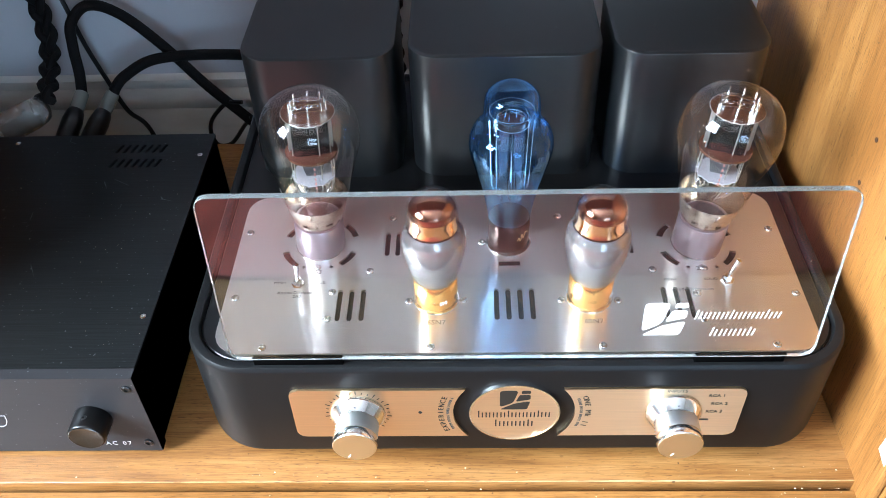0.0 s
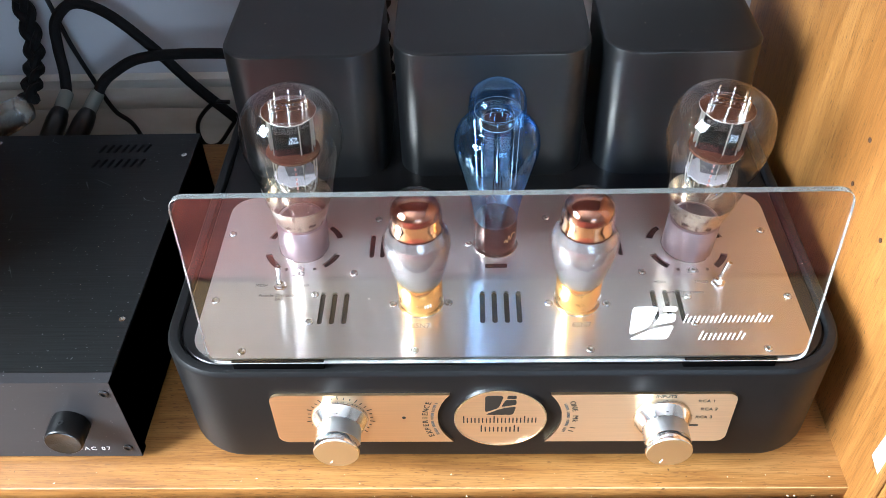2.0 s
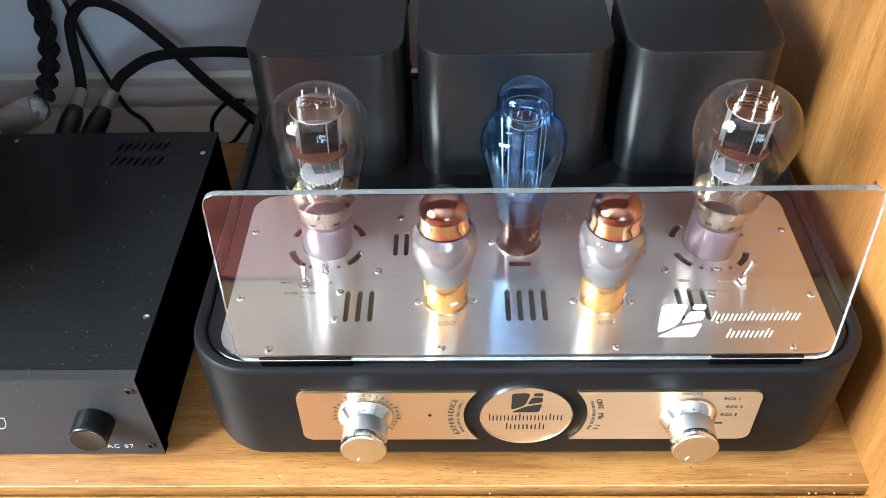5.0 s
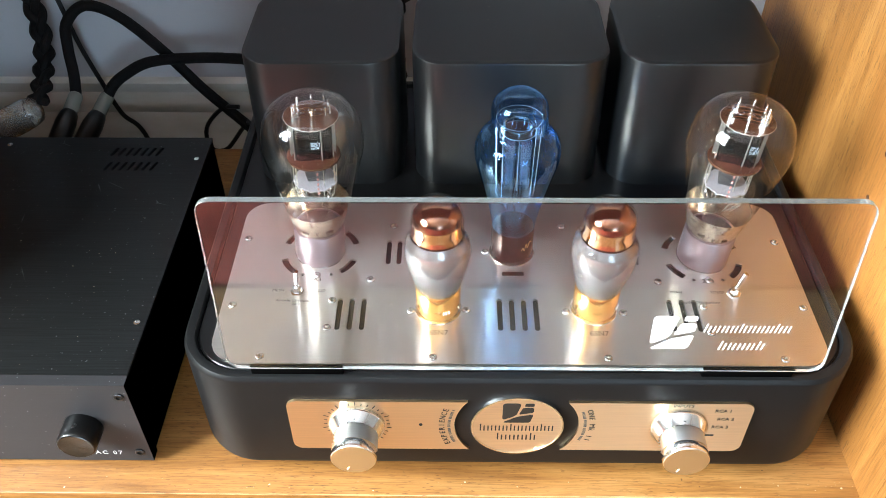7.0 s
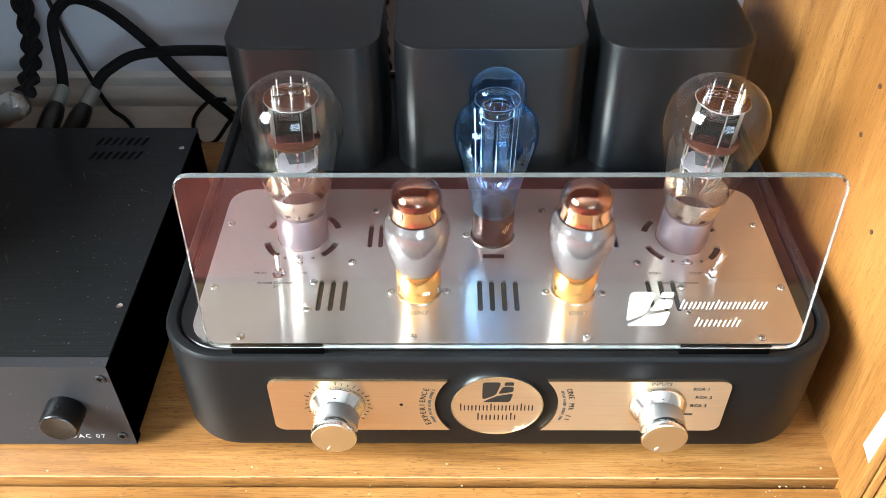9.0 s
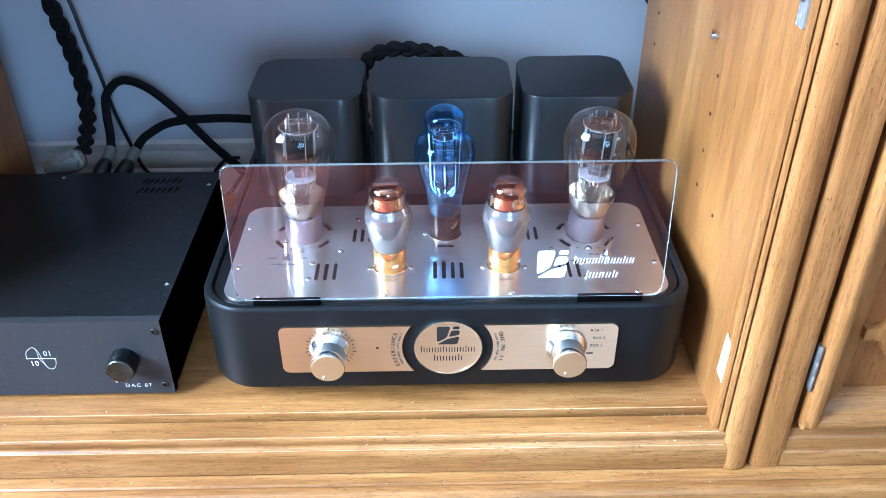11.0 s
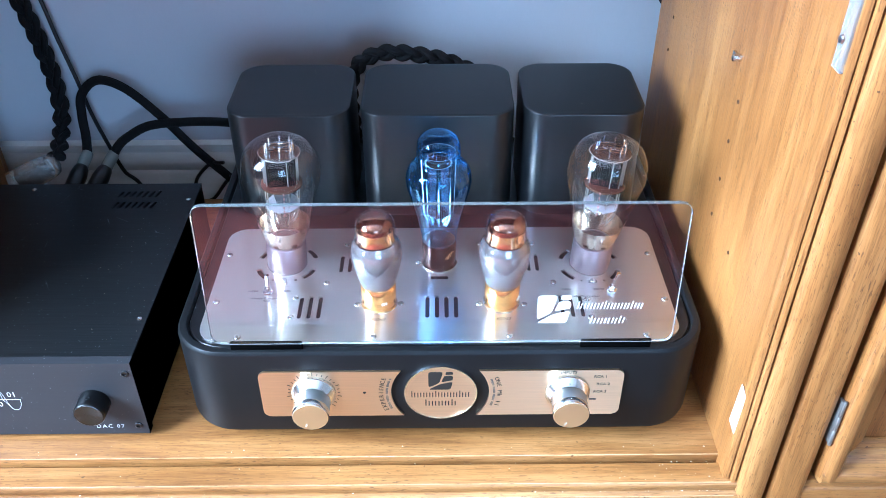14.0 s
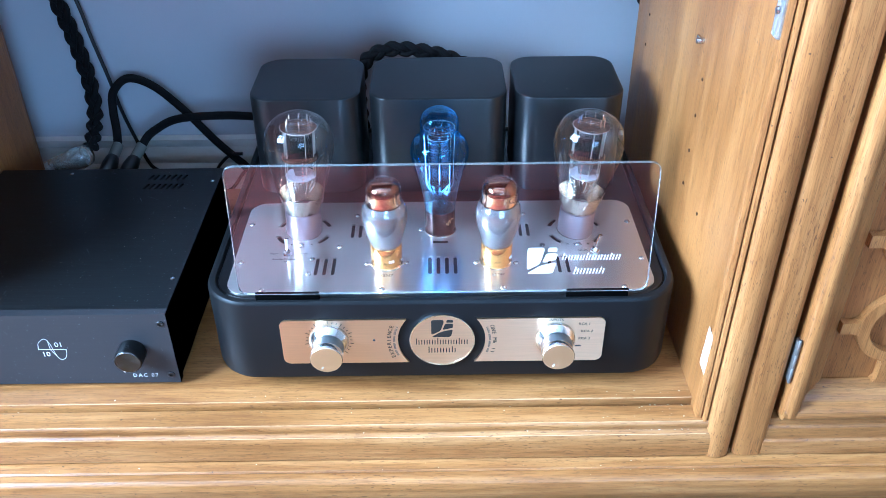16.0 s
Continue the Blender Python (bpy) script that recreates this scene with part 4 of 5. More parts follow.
def pins_and_mica(tube, h, r):
    """A toothed mica disc with upright pins and wire loops on it."""
    edge = []
    for k in range(48):
        a = 2 * math.pi * k / 48
        q = r * (1.05 if 33 <= k <= 39 and k % 2 else 1.0)
        edge.append((q * math.cos(a), q * math.sin(a)))
    part("mica_disc", sheet(edge, [], h, h + 0.0006), mica, tube, local=True)
    rim = [Vector((x, y, h + 0.0004)) for x, y in edge + edge[:1]]
    part("mica_rim", sweep(rim, 0.0002, 5, caps=False), mica_rim, tube, local=True)
    bms = []
    for x, y in ((-0.66, -0.25), (-0.58, -0.02), (-0.44, 0.42), (0.08, 0.52), (0.52, 0.40), (0.64, 0.08), (0.68, -0.22), (0.50, -0.40), (0.0, -0.58)):
        bms.append(sweep([Vector((x * r, y * r, h - 0.003)), Vector((x * r, y * r, h + 0.0105))], 0.0007, 6))
    for y in (-0.36, -0.12, 0.12, 0.36):
        bms.append(sweep(smooth_path([(-0.62 * r, y * r, h + 0.0035), (-0.2 * r, y * r + 0.0004, h + 0.0050), (0.25 * r, y * r - 0.0004, h + 0.0046), (0.62 * r, y * r, h + 0.0052)], 5), 0.00028, 5))
    for x in (-0.3, 0.05, 0.3):
        bms.append(sweep([Vector((x * r + 0.0022 * math.cos(q), 0.0022 * math.sin(q) + 0.1 * r, h + 0.0030)) for q in (2 * math.pi * k / 14 for k in range(15))], 0.0003, 5, caps=False))
    part("support_wires", joined(bms), chrome, tube, local=True)


def power_tube(at, spin):
    t = thing("vacuum_tube", (0, 0, 0), "pear-shaped clear glass power tube with violet-grey base", "vacuum tube", "tubes on the amplifier")
    part("socket_ring", lathe([(0.0186, 0), (0.0191, 0.0003), (0.0190, 0.0007), (0.0178, 0.0007)], 40), steel, t, local=True)
    part("base", lathe([(0.0178, 0.0), (0.0186, 0.0012), (0.0186, 0.0255), (0.0178, 0.0272), (0.0160, 0.0276)], 48), violet_base, t, "violet-grey metal base", local=True)
    prof = smooth_profile([(0.0170, 0.0268), (0.0182, 0.0300), (0.0215, 0.0390), (0.0240, 0.0500), (0.0272, 0.0650), (0.0315, 0.0820), (0.0344, 0.0950), (0.0348, 0.1040), (0.0325, 0.1172), (0.0260, 0.1272), (0.0140, 0.1340), (0.0050, 0.1358), (0.0, 0.1360)], 4)
    part("bulb", lathe(prof, 56), clear_glass, t, "clear pear-shaped glass bulb", local=True)
    part("getter_mirror", lathe([(0.0172, 0.0285), (0.0195, 0.0345), (0.0212, 0.0400), (0.0225, 0.0455), (0.0231, 0.0490)], 48), silver_getter, t, "silvery getter film inside the glass", local=True)
    part("stem", lathe([(0, 0.030), (0.009, 0.030), (0.008, 0.046), (0.0105, 0.052), (0.004, 0.056), (0, 0.057)], 20), clear_glass, t, local=True)
    body = [(round_rect(-0.0128 * k, 0.0128 * k, -0.0082 * k, 0.0082 * k, 0.003, 4), z) for z, k in ((0.0905, 0.96), (0.0920, 1.0), (0.1190, 1.0), (0.1205, 0.96))]
    plates = part("anode", stack(body), anode, t, "black glossy anode box", local=True)
    for fx in (-0.0140, 0.0140):
        part("fin", box(fx - 0.0016, fx + 0.0016, -0.0006, 0.0006, 0.0915, 0.1195, 0.0003), dull_steel, plates, local=True)
    part("middle_mica", lathe([(0, 0.0885), (0.0182, 0.0885), (0.0186, 0.0890), (0.0182, 0.0903), (0, 0.0903)], 40), mica, t, local=True)
    part("anode", stack([(round_rect(-0.0058, 0.0058, -0.0045, 0.0045, 0.001, 2), 0.0700), (round_rect(-0.0098, 0.0098, -0.0056, 0.0056, 0.001, 2), 0.0883)]), grey_anode, t, "grey lower anode tapering downwards", local=True)
    ragged = [(q * math.cos(a), q * math.sin(a)) for q, a in ((0.0150 * (1 + 0.07 * math.sin(k * 2.3) * math.cos(k * 0.9)), 2 * math.pi * k / 40) for k in range(40))]
    part("spacer_disc", sheet(ragged, [], 0.0680, 0.0690), pale_disc, t, "pale lilac spacer disc", local=True)
    wires = [sweep([Vector((x, y, 0.050)), Vector((x * 1.6, y * 1.4, 0.058)), Vector((x * 1.75, y * 1.4, 0.068)), Vector((x * 1.75, y * 1.4, 0.1205))], 0.00045, 6) for x, y in ((-0.0075, 0.003), (0.0075, 0.003), (-0.0075, -0.004), (0.0075, -0.004), (-0.003, 0.006), (0.003, -0.006), (0.0085, 0), (-0.0085, 0))]
    part("support_rods", joined(wires), dull_steel, t, local=True)
    glints = [sweep(smooth_path([(0.010 * math.cos(k * 1.9), 0.010 * math.sin(k * 1.9), 0.067), (0.0135 * math.cos(k * 1.9 + 0.4), 0.0135 * math.sin(k * 1.9 + 0.4), 0.060), (0.008 * math.cos(k * 1.9 + 0.2), 0.008 * math.sin(k * 1.9 + 0.2), 0.052)], 4), 0.0004, 5) for k in range(7)]
    part("lead_wires", joined(glints), chrome, t, local=True)
    pins_and_mica(t, 0.1212, 0.0182)
    bars = []
    for k in range(6):
        zz = 0.098 - k * 0.0042
        r = 0.0349
        bars.append(box(-0.0006, 0.0006, -r - 0.0002 + 0.001 * max(0, k - 2) * 0.6, -r + 0.0002 + 0.001 * max(0, k - 2) * 0.6, zz, zz + 0.0020))
    part("maker_bars", joined(bars), faded_print, t, "column of small pale print marks", local=True)
    t.matrix_world = Matrix.Translation((at[0], at[1], DECK)) @ Matrix.Rotation(radians(2.6), 4, "Y") @ Matrix.Rotation(radians(spin), 4, "Z")
    return t


first = power_tube(TUBE_A, 12)
copy_thing(first, Matrix.Translation((TUBE_B[0], TUBE_B[1], DECK)) @ Matrix.Rotation(radians(3.4), 4, "Y") @ Matrix.Rotation(radians(-18), 4, "Z"))

rect = thing("vacuum_tube", (0.0000, 0.1270, DECK), "blue glass rectifier tube with dark brown base", "vacuum tube", "tubes on the amplifier")
part("socket_ring", lathe([(0.0158, 0), (0.0168, 0.0008), (0.0166, 0.0016), (0.0150, 0.0016)], 40), steel, rect, local=True)
part("base", lathe([(0.0150, 0.0), (0.0157, 0.0012), (0.0157, 0.0265), (0.0150, 0.0278), (0.0130, 0.0280)], 48), brown_base, rect, "glossy dark brown base", local=True)
prof = smooth_profile([(0.0150, 0.0270), (0.0158, 0.0300), (0.0172, 0.0400), (0.0205, 0.0560), (0.0255, 0.0740), (0.0292, 0.0890), (0.0290, 0.0985), (0.0258, 0.1058), (0.0205, 0.1103), (0.0192, 0.1135), (0.0192, 0.1245), (0.0174, 0.1325), (0.0108, 0.1382), (0.0040, 0.1396), (0, 0.1398)], 4)
part("bulb", lathe(prof, 56), blue_glass, rect, "blue double-bellied glass bulb", local=True)
part("mica_disc", lathe([(0, 0.1090), (0.0118, 0.1090), (0.0118, 0.1096), (0, 0.1096)], 32), mica, rect, local=True)
part("mica_rim", lathe([(0.0117, 0.1095), (0.0120, 0.1096), (0.0117, 0.1098)], 40), mica_rim, rect, local=True)
part("top_mica", lathe([(0.0153, 0.1197), (0.0155, 0.1198), (0.0153, 0.1199)], 40), mica_rim, rect, local=True)
part("top_wires", joined([sweep(smooth_path([(-0.010 + 0.004 * k, 0.002 * (-1) ** k, 0.1096), (-0.009 + 0.004 * k, 0.003 * (-1) ** k, 0.1170), (-0.006 + 0.003 * k, -0.002 * (-1) ** k, 0.1205)], 4), 0.00035, 5) for k in range(6)]), chrome, rect, local=True)
part("lead_wires", joined([sweep(smooth_path([(0.009 * math.cos(k * 2.1), 0.009 * math.sin(k * 2.1), 0.059), (0.012 * math.cos(k * 2.1 + 0.5), 0.012 * math.sin(k * 2.1 + 0.5), 0.052), (0.006 * math.cos(k * 2.1 + 1.0), 0.006 * math.sin(k * 2.1 + 1.0), 0.044)], 4), 0.0005, 5) for k in range(8)]), chrome, rect, local=True)
part("getter_ring", lathe([(0.0098, 0.1135), (0.0106, 0.1140), (0.0098, 0.1145), (0.0092, 0.1140), (0.0098, 0.1135)], 32), steel, rect, local=True)
for x0 in (-0.0095, 0.0015):
    part("anode", box(x0, x0 + 0.0080, -0.0050, 0.0050, 0.0620, 0.1070, 0.002), bright_anode, rect, local=True)
part("lower_mica", lathe([(0, 0.0595), (0.0125, 0.0595), (0.0125, 0.0601), (0, 0.0601)], 32), mica, rect, local=True)
part("stem", lathe([(0, 0.029), (0.0085, 0.029), (0.0075, 0.044), (0.0095, 0.050), (0.004, 0.054), (0, 0.055)], 20), clear_glass, rect, local=True)
part("support_rods", joined([sweep([Vector((x, y, 0.046)), Vector((x * 1.5, y * 1.5, 0.056)), Vector((x * 1.7, y, 0.112))], 0.0006, 6) for x, y in ((-0.005, 0.003), (0.005, 0.003), (-0.005, -0.003), (0.005, -0.003), (-0.0088, 0), (0.0088, 0), (0, -0.0062), (-0.0065, -0.005), (0.0065, -0.005))]), chrome, rect, local=True)
script = sweep(smooth_path([(0.0060 + 0.0011 * k, -math.sqrt(0.0159 ** 2 - (0.0060 + 0.0011 * k) ** 2) - 0.0001, 0.015 + 0.0008 * k + 0.0030 * math.sin(k * 2.6)) for k in range(8)], 4), 0.00022, 5)
part("script", script, gold_script, rect, "gold handwritten-style flourish", local=True)


def driver_tube():
    t = thing("vacuum_tube", (0, 0, 0), "small grey-coated glass tube with orange-gold base", "vacuum tube", "tubes on the amplifier")
    part("socket_ring", lathe([(0.0158, 0), (0.0166, 0.0004), (0.0163, 0.0009), (0.0150, 0.0009)], 40), steel, t, local=True)
    part("base", lathe([(0.0150, 0.0), (0.0156, 0.0012), (0.0156, 0.0225), (0.0150, 0.0238), (0.0130, 0.0240)], 48), orange_base, t, "shiny orange-gold metal base", local=True)
    prof = smooth_profile([(0.0148, 0.0232), (0.0160, 0.0258), (0.0190, 0.0350), (0.0216, 0.0470), (0.0226, 0.0570), (0.0216, 0.0645), (0.0188, 0.0700), (0.0176, 0.0745), (0.0174, 0.0820), (0.0158, 0.0895), (0.0105, 0.0942), (0.0040, 0.0956), (0, 0.0958)], 4)
    part("bulb", lathe(prof, 56), smoke_glass, t, "glass bulb with a domed top", local=True)
    coat = smooth_profile([(0.0140, 0.0236), (0.0152, 0.0262), (0.0182, 0.0352), (0.0208, 0.0470), (0.0217, 0.0570), (0.0212, 0.0625), (0.0203, 0.0655), (0.0190, 0.0685), (0.0180, 0.0708)], 4)
    part("coating", lathe(coat, 48), grey_coating, t, "grey coating inside the glass", local=True)
    part("getter_band", lathe(smooth_profile([(0.0172, 0.0716), (0.0166, 0.0758), (0.0165, 0.0800), (0.0164, 0.0826)], 3), 48), gold_getter, t, "golden lower band of the getter mirror", local=True)
    cap = smooth_profile([(0.0164, 0.0826), (0.0163, 0.0830), (0.0160, 0.0850), (0.0148, 0.0885), (0.0100, 0.0925), (0.0038, 0.0938), (0, 0.0940)], 4)
    part("getter_mirror", lathe(cap, 48), getter, t, "copper-brown getter mirror in the dome", local=True)
    part("mica_disc", lathe([(0, 0.0665), (0.0150, 0.0665), (0.0150, 0.0671), (0, 0.0671)], 32), mica, t, local=True)
    part("anode", box(-0.0085, 0.0085, -0.0050, 0.0050, 0.0400, 0.0662, 0.002), anode, t, local=True)
    part("support_wires", joined([sweep([Vector((x, y, 0.0665)), Vector((x, y, 0.0745))], 0.0005, 6) for x, y in ((-0.009, 0.003), (-0.004, -0.005), (0.004, -0.005), (0.009, 0.003), (0.0, 0.006))]), steel, t, local=True)
    marks = [box(0.0035 + 0.0018 * k, 0.0044 + 0.0018 * k, -0.01535 + 0.0009 * k * k * 0.35 - 0.0002, -0.01535 + 0.0009 * k * k * 0.35 + 0.0006, 0.0090, 0.0115) for k in range(3)]
    part("print_bar", joined(marks), grey_print, t, "tiny pale print marks", local=True)
    part("getter_ring", lathe([(0.0085, 0.0740), (0.0092, 0.0745), (0.0085, 0.0750), (0.0079, 0.0745), (0.0085, 0.0740)], 28), copper, t, local=True)
    return t


small = driver_tube()
small.matrix_world = Matrix.Translation((-0.0540, 0.0690, DECK))
copy_thing(small, Matrix.Translation((0.0555, 0.0695, DECK)) @ Matrix.Rotation(radians(40), 4, "Z") @ Matrix.Rotation(radians(1.2), 4, "X"))

# ---------------------------------------------------------------- the converter box beside it
DX0, DX1, DY0, DY1, DZ0, DZ1 = -0.5400, -0.2660, 0.010, 0.2975, 0.004, 0.0925
dac = thing("converter_box", (-0.39, 0.15, SHELF), "scratched black metal audio converter box on the shelf", "audio converter")
part("chassis", box(DX0 + 0.001, DX1 - 0.001, DY0 + 0.0092, DY1, DZ0 + 0.001, DZ1 - 0.0034, 0.001), front_black, dac)
vents = []
for vy in (0.2480, 0.2695):
    for k in range(7):
        vx = -0.3540 + 0.0068 * k
        vents.append(rounded([(vx, vy), (vx + 0.0030, vy), (vx + 0.0066, vy + 0.0120), (vx + 0.0036, vy + 0.0120)], 0.0012, 2))
# added dark plate: shade below the vents, put into its colour
part("vent_shade_plate", box(-0.37, -0.29, 0.24, 0.288, DZ1 - 0.0032, DZ1 - 0.00285), dark_hole, dac)
lid = part("lid", sheet(round_rect(DX0 + 0.0005, DX1 - 0.0005, DY0 + 0.0094, DY1, 0.0008, 2), vents, DZ1 - 0.0028, DZ1), lid_metal, dac, "brushed black lid with fine scratches")
fr = upright(sheet([(DX0, DZ0), (DX1, DZ0), (DX1, DZ1 + 0.0003), (DX0, DZ1 + 0.0003)], [], 0.0, 0.0090), DY0 + 0.0090)
front = part("front_panel", fr, front_black, dac, "thick black front panel")
for sx in (-0.48, -0.30):
    for sy in (0.05, 0.26):
        part("foot", lathe([(0, SHELF), (0.012, SHELF), (0.013, SHELF + 0.002), (0.0125, DZ0 + 0.001), (0, DZ0 + 0.001)], 20, (sx, sy, 0)), black_gloss, dac)
socket = mesh_from("screw", lathe([(0.0036, -0.001), (0.0036, 0.0008), (0.0030, 0.0013), (0.0018, 0.0013), (0.0017, 0.0002), (0, 0.0002)], 20, axis="y"), dark_steel)
for x, z in ((-0.2725, 0.0808), (-0.2740, 0.0152)):
    s = new("screw", socket)
    s.parent = front
    s.location = Vector((x, DY0, z)) - ORIGIN[front]
smesh2 = mesh_from("screw", lathe([(0.0024, 0), (0.0024, 0.0004), (0.0012, 0.0007), (0.0010, 0.0002), (0, 0.0002)], 16), steel)
add_screws([(-0.2730, 0.068), (-0.2740, 0.265), (-0.45, 0.286)], smesh2, lid, DZ1)
kx, kz = -0.3060, 0.0475
kn = part("knob", lathe([(0, -0.0005), (0.0135, -0.0005), (0.0138, 0.0010), (0.0136, 0.0166), (0.0130, 0.0178), (0.0127, 0.0180)], 56, (kx, DY0, kz), "y"), black_gloss, dac, "round black knob")
part("knob_face", lathe([(0.0127, 0.0178), (0.0121, 0.0183), (0.0116, 0.0182), (0, 0.0179)], 56, (kx, DY0, kz), "y"), dark_turned, kn, "turned dark metal knob face")
part("grub_screw", lathe([(0.0020, 0.0), (0.0020, 0.0006), (0.0009, 0.0006), (0.0007, 0.0001), (0, 0.0001)], 12, (kx, DY0 - 0.010, kz + 0.0135)), dark_steel, kn)
part("pointer", flat_pieces([[(-0.3225, 0.0225), (-0.3175, 0.0225), (-0.3200, 0.0180)]], DY0 - 0.0002), white_print, front, "small white pointer mark")
letters("print", "DAC 07", 0.0062, up(-0.3000, 0.0142, 0, DY0 - 0.0002), grey_print, front, spacing=1.3)


def line_strip(points, w, y):
    bms = [sweep([Vector((x, y, z)) for x, z in points], w, 6)]
    return joined(bms)


lx, lz = -0.3850, 0.0500
wave = smooth_path([(lx - 0.0135, lz, 0), (lx - 0.0118, lz + 0.0082, 0), (lx - 0.0050, lz + 0.0135, 0), (lx - 0.0008, lz + 0.0080, 0), (lx + 0.0012, lz - 0.0030, 0), (lx + 0.0040, lz - 0.0120, 0), (lx + 0.0090, lz - 0.0125, 0), (lx + 0.0125, lz - 0.0070, 0), (lx + 0.0135, lz, 0)], 6)
logo = [[(p.x, p.y) for p in wave], [(lx - 0.0135, lz), (lx + 0.0135, lz)], [(lx - 0.0020, lz + 0.0118), (lx - 0.0020, lz), (lx + 0.0030, lz - 0.0100)]]
part("emblem", joined([line_strip(p, 0.00028, DY0 - 0.0002) for p in logo]), grey_print, front, "thin white line emblem")
letters("print", "01", 0.0085, up(lx + 0.0075, lz + 0.0058, 0, DY0 - 0.0002), grey_print, front)
letters("print", "10", 0.0085, up(lx - 0.0075, lz - 0.0062, 0, DY0 - 0.0002), white_print, front)

# ---------------------------------------------------------------- cables behind


def braid(path, strand, spread, pitch, bm=None):
    """Three strands plaited along a path."""
    fine = frames_along(smooth_path(path, 26))
    length = [0.0]
    for a, c in zip(fine, fine[1:]):
        length.append(length[-1] + (c[0] - a[0]).length)
    out = bmesh.new()
    for k in range(3):
        pts = []
        for (p, u, w), s in zip(fine, length):
            ph = 2 * math.pi * (s / pitch + k / 3)
            pts.append(p + w * spread * math.sin(ph) + u * spread * 0.55 * math.sin(2 * ph))
        sweep(pts, strand, 8, out)
    return out


c1 = thing("braided_cable", (-0.47, 0.43, 0.06), "thick black braided mains cable hanging behind", "cable")
part("braid", braid([(-0.548, 0.455, 0.450), (-0.520, 0.456, 0.365), (-0.500, 0.456, 0.295), (-0.485, 0.456, 0.232), (-0.476, 0.455, 0.178), (-0.470, 0.447, 0.138), (-0.465, 0.428, 0.108), (-0.460, 0.395, 0.092), (-0.456, 0.366, 0.086)], 0.0046, 0.0064, 0.062), black_cloth, c1)
plug = part("plug", lathe(smooth_profile([(0.006, 0.0), (0.0125, 0.004), (0.0150, 0.016), (0.0155, 0.034), (0.0150, 0.058)], 4), 28), clear_plastic, c1, "clear plastic mains plug with metal parts inside", local=True)
plug.matrix_local = Matrix.Translation(Vector((-0.4530, 0.362, 0.083)) - ORIGIN[c1]) @ Vector((-0.060, -0.022, -0.022)).to_track_quat("Z", "Y").to_matrix().to_4x4()
bits = [box(-0.0085, 0.0085, -0.0085, 0.0085, 0.012, 0.05, 0.002)]
for k in range(14):
    a, h = k * 2.4, 0.008 + 0.0028 * k
    bits.append(box(0.0095 * math.cos(a) - 0.002, 0.0095 * math.cos(a) + 0.002, 0.0095 * math.sin(a) - 0.002, 0.0095 * math.sin(a) + 0.002, h, h + 0.005, 0.0004))
part("plug_core", joined(bits), silver_getter, plug, "bright metal terminals", local=True)


def sleeve_cable(path, r, conn, label):
    c = thing("interconnect_cable", path[0], label, "cable", "interconnect cables")
    part("cable", sweep(smooth_path(path, 10), r, 12), black_cloth, c)
    a, d = Vector(conn[0]), Vector(conn[1])
    ax = (d - a)
    m = Matrix.Translation(a) @ ax.to_track_quat("Z", "Y").to_matrix().to_4x4()
    n = ax.length
    s1 = lathe([(0.0052, -0.004), (0.0068, -0.003), (0.0072, 0.0), (0.0074, n * 0.45), (0.0070, n * 0.46), (0, n * 0.46)], 20)
    s1.transform(m)
    part("sleeve", s1, grey_sleeve, c, "grey heat-shrink sleeve")
    s2 = lathe([(0, n * 0.44), (0.0072, n * 0.44), (0.0090, n * 0.55), (0.0105, n * 0.8), (0.0105, n * 1.5), (0, n * 1.5)], 20)
    s2.transform(m)
    part("connector", s2, black_gloss, c)
    return c


sleeve_cable([(-0.4330, 0.398, 0.070), (-0.4375, 0.418, 0.086), (-0.4415, 0.432, 0.108), (-0.4385, 0.440, 0.132), (-0.4170, 0.445, 0.1490), (-0.3840, 0.440, 0.1405), (-0.3450, 0.430, 0.1090), (-0.3080, 0.420, 0.0690), (-0.2720, 0.410, 0.0370), (-0.2400, 0.400, 0.0100)], 0.0056,
             ((-0.4325, 0.396, 0.0725), (-0.4385, 0.362, 0.0565)), "thick black interconnect cable looping up and over")
sleeve_cable([(-0.4005, 0.396, 0.071), (-0.394, 0.403, 0.081), (-0.383, 0.410, 0.0890), (-0.355, 0.415, 0.1020), (-0.309, 0.415, 0.1070), (-0.254, 0.410, 0.1085), (-0.200, 0.405, 0.102), (-0.160, 0.400, 0.08)], 0.0056,
             ((-0.4010, 0.396, 0.0715), (-0.4125, 0.360, 0.0540)), "thick black interconnect cable running behind the amplifier")
c3 = thing("thin_cable", (-0.408, 0.45, 0.048), "thin black cable hanging against the wall", "cable")
part("cable", sweep(smooth_path([(-0.530, 0.462, 0.420), (-0.488, 0.462, 0.330), (-0.466, 0.460, 0.252), (-0.457, 0.458, 0.199), (-0.447, 0.456, 0.148), (-0.4395, 0.455, 0.099), (-0.4285, 0.455, 0.053), (-0.4165, 0.454, 0.014), (-0.394, 0.450, -0.018), (-0.380, 0.445, FLOOR + 0.004)]), 0.0026, 8), black_gloss, c3)
c4 = thing("thin_cable", (-0.30, 0.41, 0.0), "thin black cable curled in a loop behind", "cable")
part("cable", sweep(smooth_path([(-0.270, 0.410, 0.052), (-0.288, 0.412, 0.049), (-0.308, 0.415, 0.028), (-0.314, 0.416, 0.009), (-0.309, 0.416, -0.008), (-0.293, 0.415, -0.005), (-0.274, 0.412, 0.020), (-0.262, 0.405, 0.036)]), 0.0024, 8), black_gloss, c4)
c5 = thing("braided_cable", (-0.03, 0.37, 0.2), "black braided cable arching behind the transformer covers", "cable")
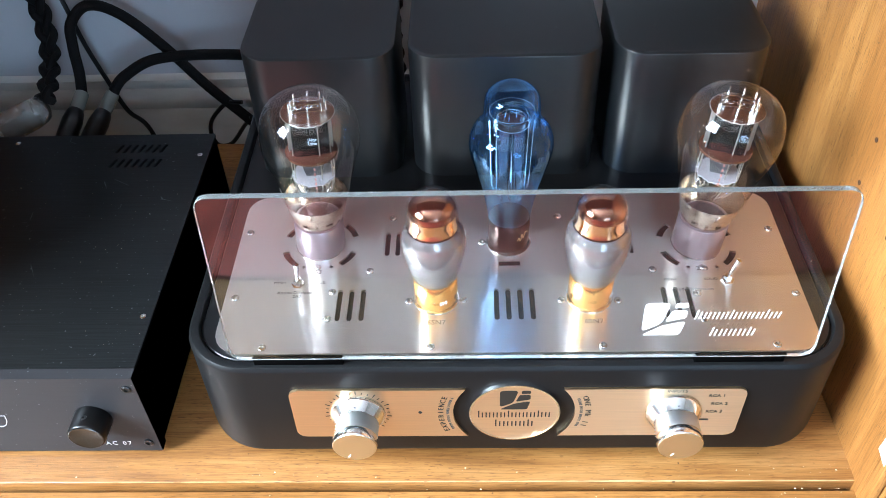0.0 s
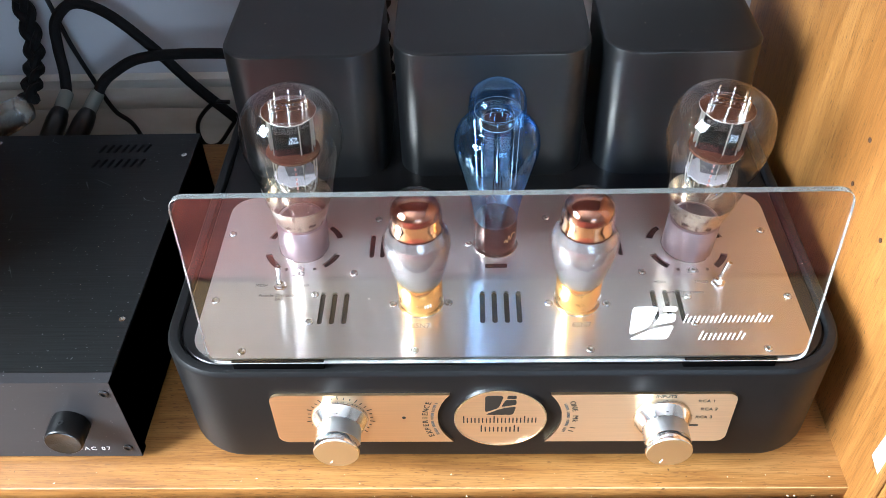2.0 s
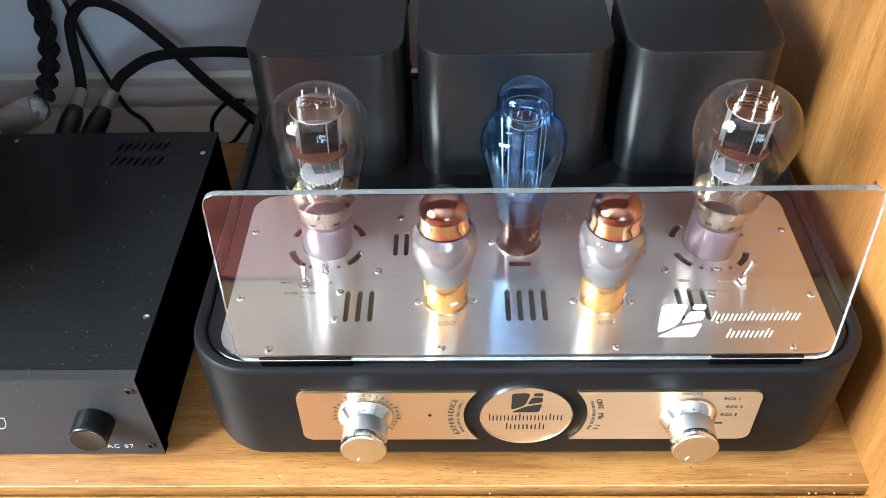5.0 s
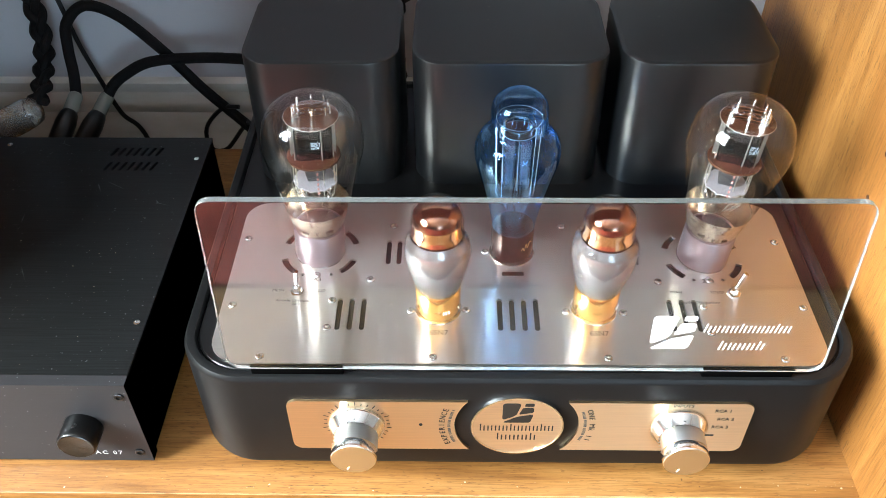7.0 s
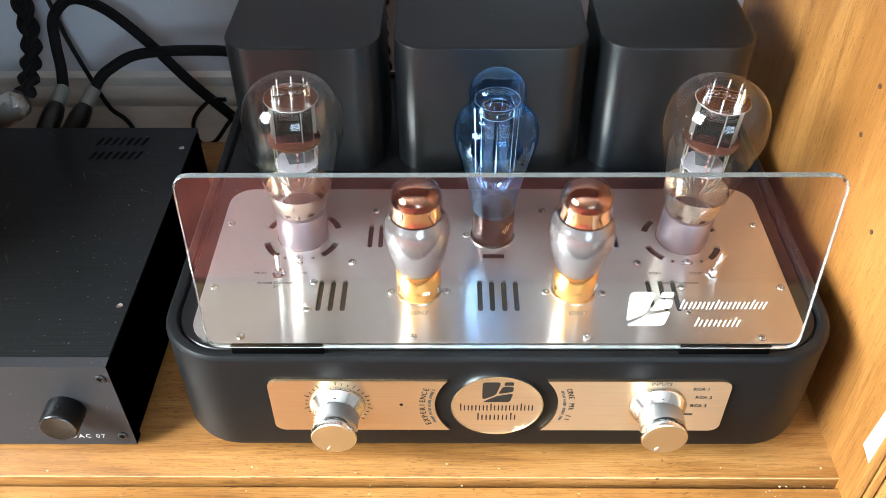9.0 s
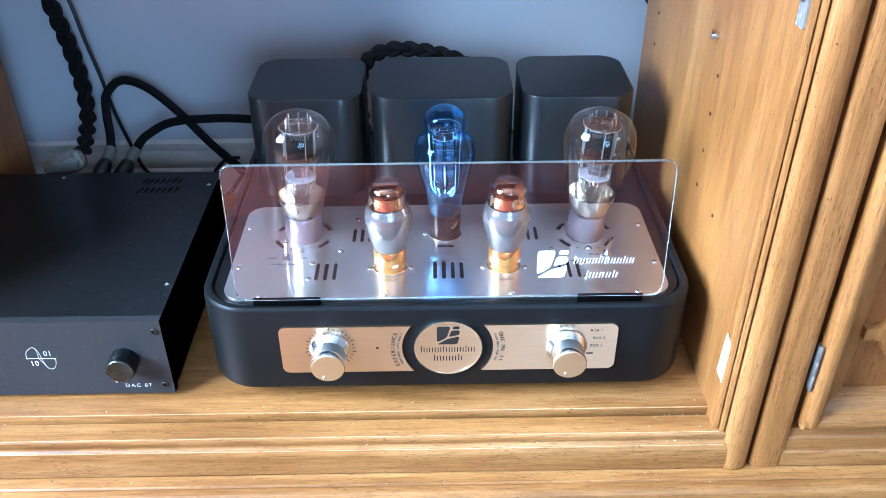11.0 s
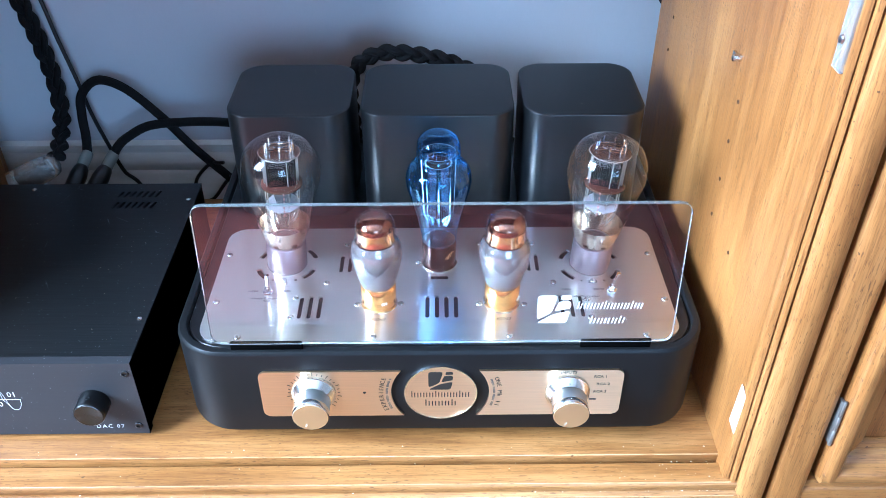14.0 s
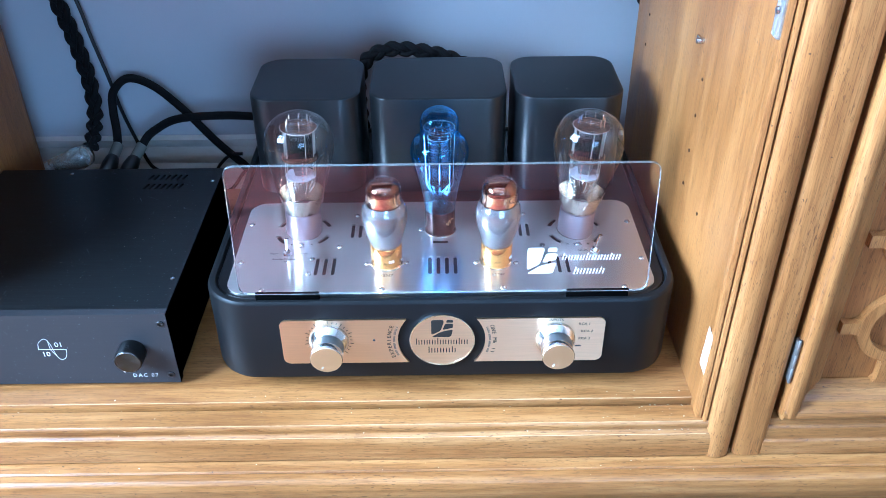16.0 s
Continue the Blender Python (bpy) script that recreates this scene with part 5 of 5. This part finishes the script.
part("braid", braid([(-0.100, 0.388, 0.100), (-0.101, 0.382, 0.165), (-0.091, 0.376, 0.196), (-0.078, 0.372, 0.2090), (-0.059, 0.370, 0.2155), (-0.034, 0.370, 0.2150), (-0.009, 0.370, 0.2105), (0.016, 0.372, 0.202), (0.045, 0.375, 0.180), (0.055, 0.385, 0.110)], 0.0044, 0.0054, 0.056), black_cloth, c5)
c6 = thing("braided_cable", (0.23, 0.43, 0.3), "black braided cable passing behind the side panel", "cable")
part("braid", braid([(0.110, 0.440, 0.390), (0.165, 0.436, 0.343), (0.203, 0.432, 0.311), (0.224, 0.430, 0.2945), (0.243, 0.430, 0.2770), (0.275, 0.430, 0.240), (0.300, 0.430, 0.195)], 0.0050, 0.0064, 0.060), black_cloth, c6)

# specks of dust lying on the black metal, the deck and the guard
dust_rnd = random.Random(21)
bm = bmesh.new()


def speck(at, r):
    for v in bmesh.ops.create_icosphere(bm, subdivisions=1, radius=r)["verts"]:
        v.co = Vector((v.co.x * dust_rnd.uniform(0.8, 1.8), v.co.y, v.co.z)) + Vector(at)


for k in range(90):
    speck(GM @ Vector((dust_rnd.uniform(-0.185, 0.188), dust_rnd.uniform(0.012, 0.126), -0.00006)), 0.00010 + 0.00022 * dust_rnd.random() ** 3)
for k in range(50):
    cx0, cx1 = dust_rnd.choice(((-0.18, -0.11), (-0.05, 0.05), (0.11, 0.18)))
    speck((dust_rnd.uniform(cx0, cx1), dust_rnd.uniform(CB0 + 0.01, CB1 - 0.01), CT + 0.0003), 0.00010 + 0.00016 * dust_rnd.random() ** 3)
for k in range(110):
    speck((dust_rnd.uniform(DX0 + 0.01, DX1 - 0.005), dust_rnd.uniform(DY0 + 0.012, DY1 - 0.06), DZ1 + 0.00008), 0.00010 + 0.00020 * dust_rnd.random() ** 3)
for k in range(40):
    speck((dust_rnd.uniform(-0.20, 0.20), dust_rnd.uniform(0.022, 0.180), DECK + 0.00008), 0.00010 + 0.00020 * dust_rnd.random() ** 3)
tagged(new("dust_specks", mesh_from("dust_specks", bm, crumb)), "pale dust specks on the black metal and acrylic", "dust", kind="stuff")
